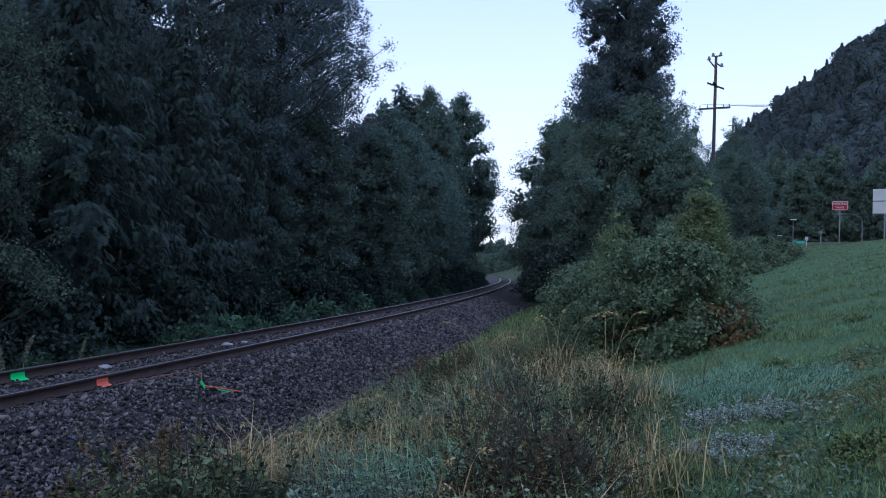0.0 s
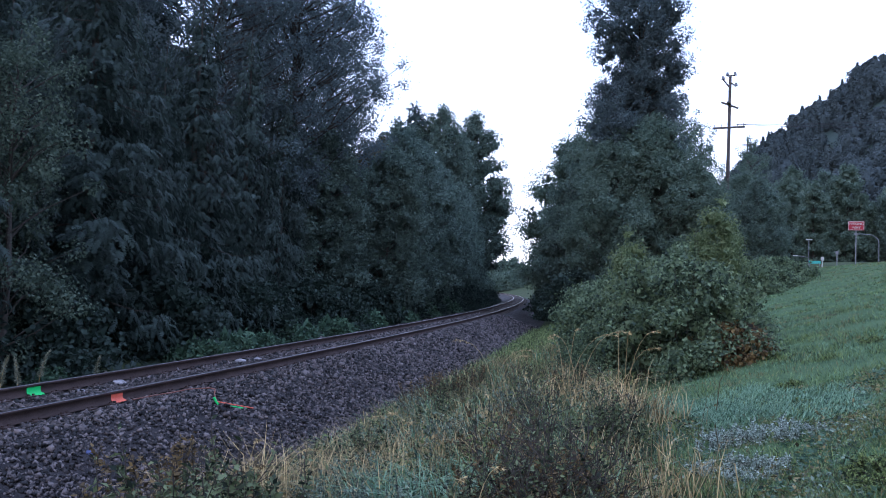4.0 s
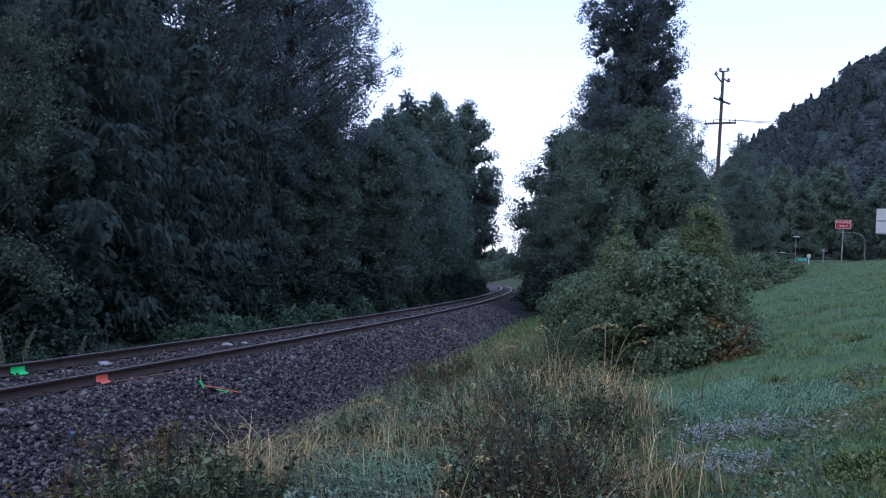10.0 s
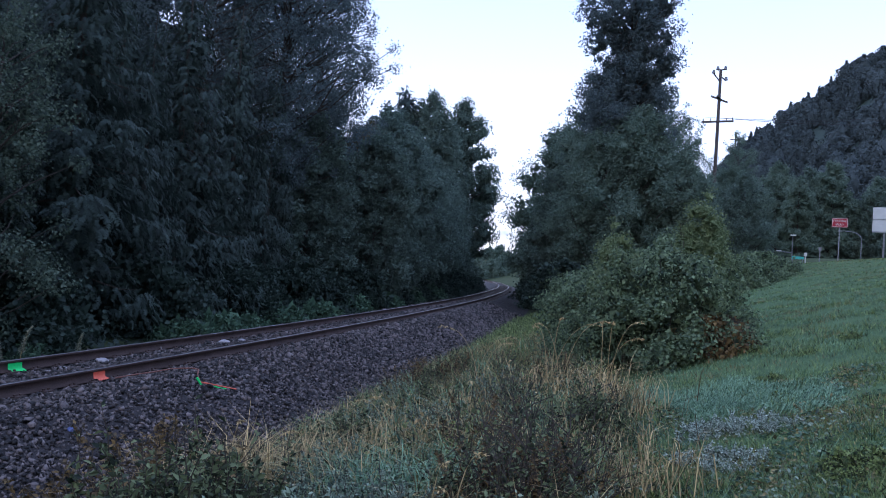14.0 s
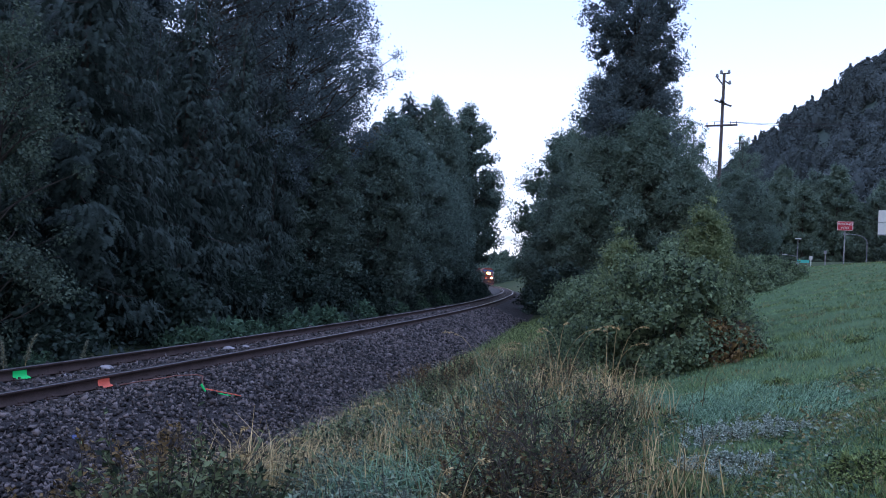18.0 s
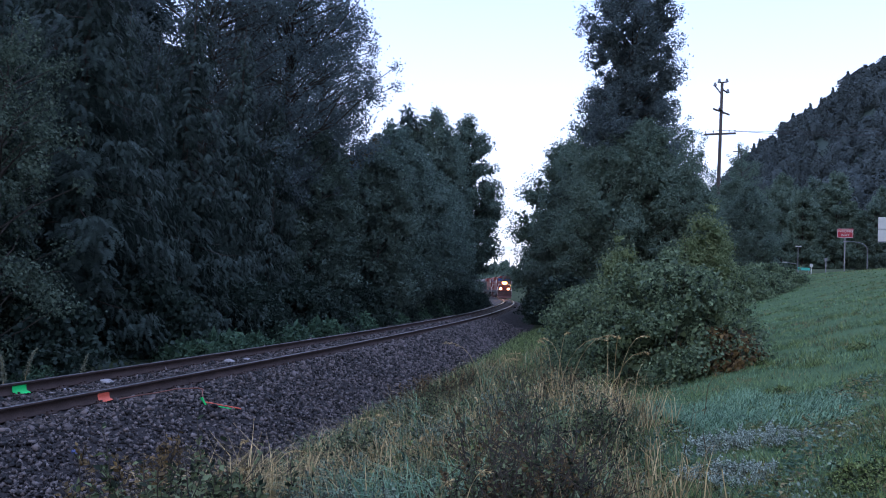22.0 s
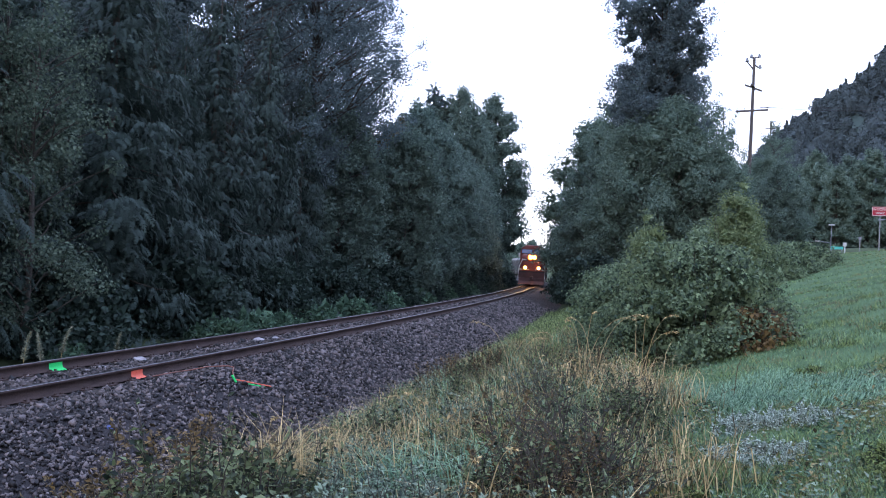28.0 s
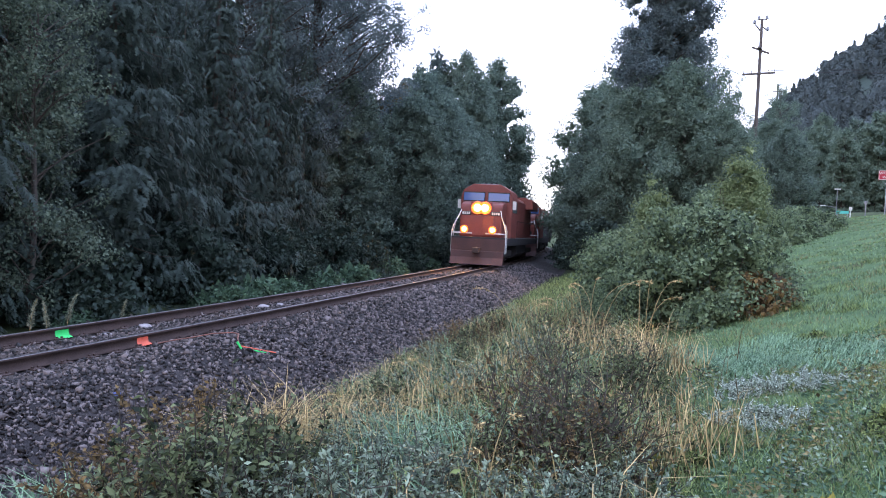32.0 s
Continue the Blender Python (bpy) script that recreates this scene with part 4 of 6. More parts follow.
def build_hills():
    az, r = np.meshgrid(np.linspace(10, 140, 130), np.linspace(165, 1500, 60))
    z = hill_z(az, r) - 1.5
    v = np.stack([r * np.sin(np.radians(az)), r * np.cos(np.radians(az)), z], -1).reshape(-1, 3)
    i = np.arange(130 * 60).reshape(60, 130)
    f = np.stack([i[:-1, :-1], i[:-1, 1:], i[1:, 1:], i[1:, :-1]], -1).reshape(-1, 4)
    m_floor = material("forest_floor", (0.022, 0.036, 0.028), (0.04, 0.06, 0.045), 0.95, 0.02, 0.3, 0.3)
    tagged(put("hillside", smooth(mesh_of("hillside", v, f, m_floor))), "steep wooded hillside above the highway", "hill", kind="structure")
    g = np.random.default_rng(31)
    n = 1150
    az = 15 + 18.5 * g.random(n)
    r = g.uniform(175, 680, n)
    z = hill_z(az, r) - 2
    x, y = r * np.sin(np.radians(az)), r * np.cos(np.radians(az))
    size = g.uniform(7, 12, n)
    sharp = g.random(n) < 0.25
    high = np.where(sharp, 1.35, 1.0)
    per = 420
    q = g.random((n, per))
    a = g.uniform(0, 6.283, (n, per))
    cone = (1 - q) * 0.33
    ball = np.sqrt(np.maximum(0.02, 1 - (2 * q - 1) ** 2)) * 0.37
    rad = np.where(sharp[:, None], cone, ball) * (1 + 0.25 * np.sin(3 * a + 9 * q)) * g.uniform(0.8, 1.1, (n, per))
    p = np.stack([x[:, None] + np.cos(a) * rad * size[:, None], y[:, None] + np.sin(a) * rad * size[:, None], z[:, None] + q * (size * high)[:, None]], -1).reshape(-1, 3)
    # a lumpy dark core inside each crown
    ua, uq = np.meshgrid(np.linspace(0, 6.283, 9)[:8], np.linspace(0.02, 0.98, 6))
    ua, uq = ua.ravel(), uq.ravel()
    core = np.where(sharp[:, None], (1 - uq) * 0.25, np.sqrt(np.maximum(0.02, 1 - (2 * uq - 1) ** 2)) * 0.35) * (1 + 0.2 * np.sin(3 * ua + 9 * uq)) * g.uniform(0.5, 0.7, (n, 48))
    cp = np.stack([x[:, None] + np.cos(ua) * core * size[:, None], y[:, None] + np.sin(ua) * core * size[:, None], z[:, None] + uq * (size * high)[:, None]], -1)
    ring = [(k * 8 + m, k * 8 + (m + 1) % 8, k * 8 + 8 + (m + 1) % 8, k * 8 + 8 + m) for k in range(5) for m in range(8)]
    cf = (np.array(ring)[None] + (np.arange(n) * 48)[:, None, None]).reshape(-1, 4)
    face = np.stack([np.cos(a), np.sin(a), np.where(sharp[:, None], 0.4, 1.6 * (q - 0.4))], -1).reshape(-1, 3)
    way = g.normal(size=(n * per, 3)) + np.array([0, 0, -0.6])
    v, f = leaves(p, way, np.repeat(0.5 + 0.001 * r, per) * g.uniform(0.6, 1.4, n * per), 0.9, g, tri=True, face=unit(face))
    # distance haze is mixed into the tree colour as a bluish grey tint
    m_hazed = material("hazy_hillside_trees", (0.036, 0.049, 0.052), (0.07, 0.09, 0.09), 0.9, 0.02, 0.1, 0, island=0.1)
    tagged(put("hillside_crowns", smooth(mesh_of("hillside_crowns", cp.reshape(-1, 3), cf, m_hazed))), "rounded tree crowns of the hillside forest, tinted with bluish haze", "forest", kind="stuff")
    tagged(put("hillside_forest", mesh_of("hillside_forest", v, f, m_hazed)), "mixed forest covering the hillside, tinted with bluish haze", "forest", kind="stuff")
    az, k = np.meshgrid(np.linspace(-80, 30, 90), np.arange(4))
    top = 62 + 14 * np.sin(az * 0.31) + 8 * np.sin(az * 0.83 + 1)
    r = 2200 + k * 180
    z = np.choose(k, [0 * top - 5, top * 0.75, top, 0 * top - 5])
    v = np.stack([r * np.sin(np.radians(az)), r * np.cos(np.radians(az)), z], -1).reshape(-1, 3)
    i = np.arange(360).reshape(4, 90)
    f = np.stack([i[:-1, :-1], i[:-1, 1:], i[1:, 1:], i[1:, :-1]], -1).reshape(-1, 4)
    # the ridge's blue is aerial haze painted into its surface colour
    m_hazed_ridge = material("far_ridge", (0.05, 0.08, 0.11), (0.08, 0.12, 0.15), 1.0, 0.01, 0.06, 0)
    tagged(put("far_ridge", smooth(mesh_of("far_ridge", v, f, m_hazed_ridge))), "low ridge on the horizon, tinted with blue haze", "hill", kind="structure")


# ---- roadside things ----
def facing(x, y, tx=0.0, ty=0.0):
    """The turn about z that lets a thing's -y side look from (x, y) towards (tx, ty)."""
    return math.degrees(math.atan2(tx - x, -(ty - y)))


def letters(text, size, mat, parent, m, label=""):
    cu = bpy.data.curves.new("lettering", "FONT")
    cu.body, cu.size, cu.extrude, cu.align_x, cu.align_y = text, size, 0.002, "CENTER", "CENTER"
    ob = new("lettering_curve", cu)
    me = bpy.data.meshes.new_from_object(ob.evaluated_get(bpy.context.evaluated_depsgraph_get()))
    bpy.data.objects.remove(ob)
    me.materials.clear()
    me.materials.append(mat)
    return put("lettering", me, parent, label, m)


def build_signs():
    x, y = 24.0, 45.9
    z = ground_at(x, y)
    sign = tagged(new("road_sign"), "red wrong way road sign on a thin steel post", "sign")
    sign.matrix_basis = pose(x, y, z, 0, 0, facing(x, y))
    top = 6.35 - z
    part("post", box(-0.03, 0.03, -0.005, 0.045, -0.4, top + 0.2, 0.005), M_STEEL, sign)
    panel = part("panel", box(-0.43, 0.43, -0.03, -0.008, top - 0.275, top + 0.275, 0.008), M_SIGNRED, sign)
    bm = None
    for x0, x1, z0, z1 in ((-0.415, 0.415, top + 0.235, top + 0.258), (-0.415, 0.415, top - 0.258, top - 0.235), (-0.415, -0.392, top - 0.258, top + 0.258), (0.392, 0.415, top - 0.258, top + 0.258)):
        bm = box(x0, x1, -0.034, -0.029, z0, z1, 0, bm)
    part("border", bm, M_SIGNWHITE, panel, "thin white border")
    for text, dz in (("WRONG", 0.11), ("WAY", -0.115)):
        letters(text, 0.2, M_SIGNWHITE, panel, pose(0, -0.033, top + dz, 90, 0, 0), "white capital letters")
    # large pale sign seen edge-on
    x, y = 25.6, 44.0
    z = ground_at(x, y)
    big = tagged(new("road_sign"), "large pale rectangular sign on a steel post", "sign")
    big.matrix_basis = pose(x, y, z, 0, 0, facing(x, y) - 6)
    part("post", box(-0.04, 0.04, 0, 0.06, -0.4, 3.05, 0.005), M_STEEL, big)
    for z0, z1 in ((1.6, 2.31), (2.33, 3.05)):
        pan = part("panel", box(-0.62, 0.62, -0.03, -0.005, z0, z1, 0.01), M_SIGNWHITE, big)
        part("border", box(-0.60, 0.60, -0.034, -0.028, z0 + 0.02, z0 + 0.05, 0), M_STEEL, pan)
    # curved arm lamp
    x, y = 30.0, 54.3
    z = ground_at(x, y)
    lamp = tagged(new("street_lamp"), "slender street lamp with a curved arm", "street lamp")
    lamp.matrix_basis = pose(x, y, z, 0, 0, facing(x, y))
    pts = [(0, 0, -0.3), (0, 0, 1.2), (0, 0, 1.7)] + [(-0.8 + 0.8 * math.cos(q), 0, 1.7 + 0.6 * math.sin(q)) for q in np.linspace(0.2, 1.5, 7)] + [(-1.3, 0, 2.34)]
    v, f = tubes([(pts, np.linspace(0.035, 0.022, len(pts)))], 8)
    put("pole", mesh_of("pole", v, f, M_STEEL), lamp)
    part("lamp_head", box(-1.55, -1.25, -0.07, 0.07, 2.28, 2.36, 0.02), M_STEEL, lamp)
    x, y = 33.5, 72.5
    z = ground_at(x, y)
    small = tagged(new("street_lamp"), "small roadside lamp with a short arm", "street lamp")
    small.matrix_basis = pose(x, y, z, 0, 0, facing(x, y))
    part("pole", rod((0, 0, -0.3), (0, 0, 3.1), 0.05, 0.035, 8), M_STEEL, small)
    part("arm", rod((0, 0, 1.4), (-1.0, 0, 1.55), 0.03, 0.03, 6), M_STEEL, small)
    part("lamp_head", box(-1.35, -0.9, -0.08, 0.08, 1.52, 1.6, 0.02), M_SIGNWHITE, small)
    part("lamp_head", box(-0.25, 0.3, -0.08, 0.08, 3.05, 3.15, 0.02), M_SIGNWHITE, small)
    # small far posts
    for x, y, h, kind in ((35.9, 72.0, 1.9, "a"), (33.6, 70.0, 1.35, "b")):
        z = ground_at(x, y)
        post = tagged(new("marker_post"), "thin marker post with a pale reflector" if kind == "b" else "plain thin roadside post", "post")
        post.matrix_basis = pose(x, y, z, 0, 0, facing(x, y))
        part("post", box(-0.05, 0.05, -0.05, 0.05, -0.3, h, 0.01), M_STEEL if kind == "a" else M_SIGNWHITE, post)
        part("reflector", box(-0.13, 0.13, -0.08, -0.04, h - 0.32, h, 0.02), M_SIGNWHITE if kind == "b" else M_STEEL, post)
    x, y = 32.9, 70.0
    z = ground_at(x, y)
    board = tagged(new("low_sign_board"), "low teal board beside the highway", "sign")
    board.matrix_basis = pose(x, y, z, 0, 0, facing(x, y))
    part("board", box(-0.5, 0.5, -0.02, 0.02, 0.75, 1.0, 0.01), M_TEAL, board)
    for px in (-0.4, 0.4):
        part("leg", box(px - 0.03, px + 0.03, 0.02, 0.06, -0.3, 1.0, 0.005), M_STEEL, board)


def build_pole():
    x, y = 24.25, 68.3
    z = ground_at(x, y)
    h = 21.5 - z
    pole = tagged(new("utility_pole"), "tall wooden utility pole with two crossarms", "utility pole")
    pole.matrix_basis = pose(x, y, z, 0, 0, facing(x, y) - 8)
    part("shaft", rod((0, 0, -0.8), (0, 0, h), 0.20, 0.12, 12), M_POLE, pole)
    arm = part("crossarm", box(-1.35, 1.35, -0.19, -0.06, h - 4.75, h - 4.58, 0.02), M_POLE, pole)
    for px in (-1.25, -0.6, 0.75, 1.25):
        bm = rod((px, -0.125, h - 4.58), (px, -0.125, h - 4.42), 0.03, 0.05, 8)
        part("insulator", rod((px, -0.125, h - 4.42), (px, -0.125, h - 4.34), 0.07, 0.03, 8, bm), M_GLASSCAP, arm)
    arm2 = part("crossarm", slab([(-0.75, h - 2.35), (-0.7, h - 2.2), (0.75, h - 2.85), (0.7, h - 3.0)], 1, 0.06, 0.17, 0.01), M_POLE, pole, "short slanted crossarm")
    arm3 = part("crossarm", box(-0.12, 0.12, -0.9, 0.9, h - 2.62, h - 2.48, 0.02), M_POLE, pole)
    for py in (-0.8, 0.8):
        part("insulator", rod((0, py, h - 2.48), (0, py, h - 2.3), 0.06, 0.04, 8), M_GLASSCAP, arm3)
    for a, b in (((-0.6, 0, h - 0.25), (0.0, 0, h - 1.05)), ((0.5, 0, h - 0.95), (-0.05, 0, h - 0.5)), ((-0.25, 0, h + 0.05), (0.4, 0, h + 0.05))):
        br = part("bracket", rod(a, b, 0.06, 0.06, 8), M_POLE, pole)
        part("insulator", rod((a[0], 0, a[2] + 0.02), (a[0], 0, a[2] + 0.32), 0.16, 0.09, 10), M_GLASSCAP, br)
    part("insulator", rod((0.4, 0, h + 0.05), (0.4, 0, h + 0.35), 0.15, 0.09, 10), M_GLASSCAP, pole)
    second = tagged(new("utility_pole"), "distant wooden utility pole among the trees", "utility pole")
    second.matrix_basis = pose(41.0, 108.0, 4.1, 0, 0, -20)
    part("shaft", rod((0, 0, -0.8), (0, 0, 20.0), 0.2, 0.12, 10), M_POLE, second)
    part("crossarm", box(-0.7, 0.7, -0.19, -0.06, 19.0, 19.15, 0.02), M_POLE, second)
    def cable(a, b, sag):
        t = np.linspace(0, 1, 22)
        p = np.array(a)[None] * (1 - t)[:, None] + np.array(b)[None] * t[:, None]
        p[:, 2] -= sag * 4 * t * (1 - t)
        v, f = tubes([(p, np.full(22, 0.012))], 4)
        tagged(put("power_cable", mesh_of("power_cable", v, f, M_TRAINBLACK)), "thin dark overhead power cable", "cable", "overhead cables")
    for dx, dz in ((-1.25, -4.35), (-0.6, -4.35), (0.75, -4.35), (1.25, -4.35)):
        cable((x + dx, y - 0.1, z + h + dz), (52 + dx, 34 + 2 * dx, z + h + dz - 1.5), 1.6)
    for px, py in ((27.5, 365), (31.5, 365)):
        far = tagged(new("far_utility_pole"), "pale far pole beyond the bend", "utility pole")
        far.matrix_basis = pose(px, py, ground_at(px, py))
        part("shaft", rod((0, 0, -0.5), (0, 0, 11), 0.28, 0.18, 8), M_SIGNWHITE, far)


# ---- lineside litter and markers ----
def build_litter():
    def low(s, w):
        x, y, _ = on_line(s, w)
        return float(x), float(y)
    pts = []
    for s, w, z in ((12.75, 0.95, -0.17), (13.28, 0.98, -0.17), (13.68, 1.05, -0.17), (14.09, 1.1, -0.16), (14.46, 1.3, -0.17), (14.3, 1.5, -0.16), (13.98, 1.67, -0.2), (13.79, 1.83, -0.26)):
        x, y = low(s, w)
        pts.append((x, y, z + 0.02))
    v, f = tubes([(pts, np.full(len(pts), 0.011))], 6)
    tagged(put("orange_wire", mesh_of("orange_wire", v, f, M_WIRE)), "loose orange wire lying over the ballast", "wire")
    stake = tagged(new("marker_stake"), "fallen orange marker stake with green tape", "stake")
    stake.matrix_basis = pose(-3.6, 13.18, -0.33, 0, 0, 38)
    part("stick", rod((-0.3, 0, 0.07), (0.36, 0, -0.08), 0.013, 0.01, 6), M_REDPAINT, stake)
    part("tape", rod((-0.37, 0, 0.15), (-0.3, -0.03, 0.03), 0.022, 0.016, 6), M_GREENPAINT, stake, "bright green tape")
    part("tape", rod((-0.12, -0.05, 0.0), (0.2, -0.06, -0.07), 0.013, 0.01, 6), M_GREENPAINT, stake, "bright green tape")
    for s, w, r in ((14.4, -0.5, 0.13), (13.3, -0.45, 0.08), (18.9, -0.45, 0.14), (19.6, -0.35, 0.1), (12.9, -0.4, 0.05)):
        x, y = low(s, w)
        bm = bmesh.new()
        bmesh.ops.create_icosphere(bm, subdivisions=2, radius=r)
        for ve in bm.verts:
            ve.co *= 1 + 0.3 * noise.noise(ve.co * 9 + Vector((s, w, 0)))
            ve.co.z *= 0.4
        rock = part("pale_stone", bm, M_SIGNWHITE if r > 0.3 else M_PALESTONE, None)
        rock.matrix_basis = pose(x, y, -0.2 + r * 0.2, 0, 0, s * 40)
        tagged(rock, "pale flat stone lying between the rails", "stone", "pale stones")
    x, y = low(10.3, 2.11)
    bm = bmesh.new()
    bmesh.ops.create_icosphere(bm, subdivisions=2, radius=0.055)
    for ve in bm.verts:
        ve.co *= 1 + 0.5 * noise.noise(ve.co * 14)
        ve.co.z *= 0.6
    rag = part("blue_rag", bm, M_BLUE, None)
    rag.matrix_basis = pose(x, y, -0.375)
    tagged(rag, "crumpled blue rag on the ballast", "rag")


M_PALESTONE = material("pale_stone", (0.18, 0.165, 0.17), (0.38, 0.35, 0.36), 0.8, 6, 40, 0.4)
M_WIRE = material("dusty_orange_plastic", (0.10, 0.06, 0.05), (0.28, 0.09, 0.06), 0.6, 3, 40, 0.1)
M_BLUE = material("faded_blue_cloth", (0.04, 0.05, 0.12), (0.10, 0.12, 0.24), 0.9, 8, 40, 0.4)


# ---- cars ----
def build_car(label, length, height, mat, pickup=False):
    car = tagged(new("pickup_truck" if pickup else "car"), label, "pickup truck" if pickup else "car")
    L, H = length / 2, height
    if pickup:
        prof = [(-L, 0.45), (-L, 1.12), (-0.25 * L, 1.14), (-0.2 * L, H), (0.28 * L, H), (0.5 * L, 1.18), (0.97 * L, 1.08), (L, 0.8), (L, 0.42)]
    else:
        prof = [(-L, 0.4), (-L, 0.95), (-0.8 * L, 1.0), (-0.5 * L, H), (0.12 * L, H), (0.42 * L, 1.0), (0.9 * L, 0.85), (L, 0.65), (L, 0.35)]
    body = part("body", slab(prof, 1, -0.9, 0.9, 0.06), mat, car)
    if pickup:
        win = [(-0.17 * L, 1.2), (-0.14 * L, H - 0.1), (0.25 * L, H - 0.1), (0.42 * L, 1.2)]
    else:
        win = [(-0.68 * L, 1.02), (-0.47 * L, H - 0.09), (0.1 * L, H - 0.09), (0.34 * L, 1.02)]
    for sy in (-0.905, 0.895):
        part("side_window", slab(win, 1, sy, sy + 0.012), M_WINDOW, body)
    a, b = ((0.29 * L, H - 0.06), (0.47 * L, 1.22)) if pickup else ((0.14 * L, H - 0.06), (0.40 * L, 1.04))
    part("windscreen", slab([a, b, (b[0] + 0.03, b[1] + 0.02), (a[0] + 0.03, a[1] + 0.02)], 1, -0.75, 0.75), M_WINDOW, body)
    if pickup:
        part("canopy", slab([(-0.97 * L, 1.12), (-0.95 * L, H - 0.05), (-0.22 * L, H - 0.03), (-0.22 * L, 1.12)], 1, -0.82, 0.82, 0.05), M_SIGNWHITE, car, "white canopy over the load bed")
    for sx in (-0.62 * L, 0.64 * L):
        for sy in (-0.86, 0.86):
            wheel = part("wheel", rod((sx, sy - 0.11, 0.34), (sx, sy + 0.11, 0.34), 0.34, 0.34, 20), M_RUBBER, car)
            part("hub", rod((sx, sy - 0.12, 0.34), (sx, sy + 0.12, 0.34), 0.19, 0.19, 12), M_STEEL, wheel)
    for sy in (-0.68, 0.68):
        part("headlight", box(L - 0.06, L + 0.02, sy - 0.16, sy + 0.16, 0.66, 0.82, 0.02), M_CARLIGHT, car)
    part("bumper", box(L - 0.1, L + 0.06, -0.88, 0.88, 0.36, 0.54, 0.04), M_TRAINBLACK, car)
    return car


# ---- train ----
def bogie(parent, x, gauge=1.435, axles=3):
    truck = part("bogie_frame", box(x - 2.2, x + 2.2, -1.2, -1.0, 0.5, 0.85, 0.04, box(x - 2.2, x + 2.2, 1.0, 1.2, 0.5, 0.85, 0.04, box(x - 0.5, x + 0.5, -1.0, 1.0, 0.6, 0.95, 0.03))), M_TRAINBLACK, parent)
    gap = 1.85 if axles == 3 else 1.78
    for i in range(axles):
        ax = x + (i - (axles - 1) / 2) * gap
        bm = rod((ax, -0.79, 0.53), (ax, -0.66, 0.53), 0.53, 0.53, 24)
        bm = rod((ax, 0.66, 0.53), (ax, 0.79, 0.53), 0.53, 0.53, 24, bm)
        part("wheelset", rod((ax, -0.7, 0.53), (ax, 0.7, 0.53), 0.09, 0.09, 10, bm), M_RAIL, truck)


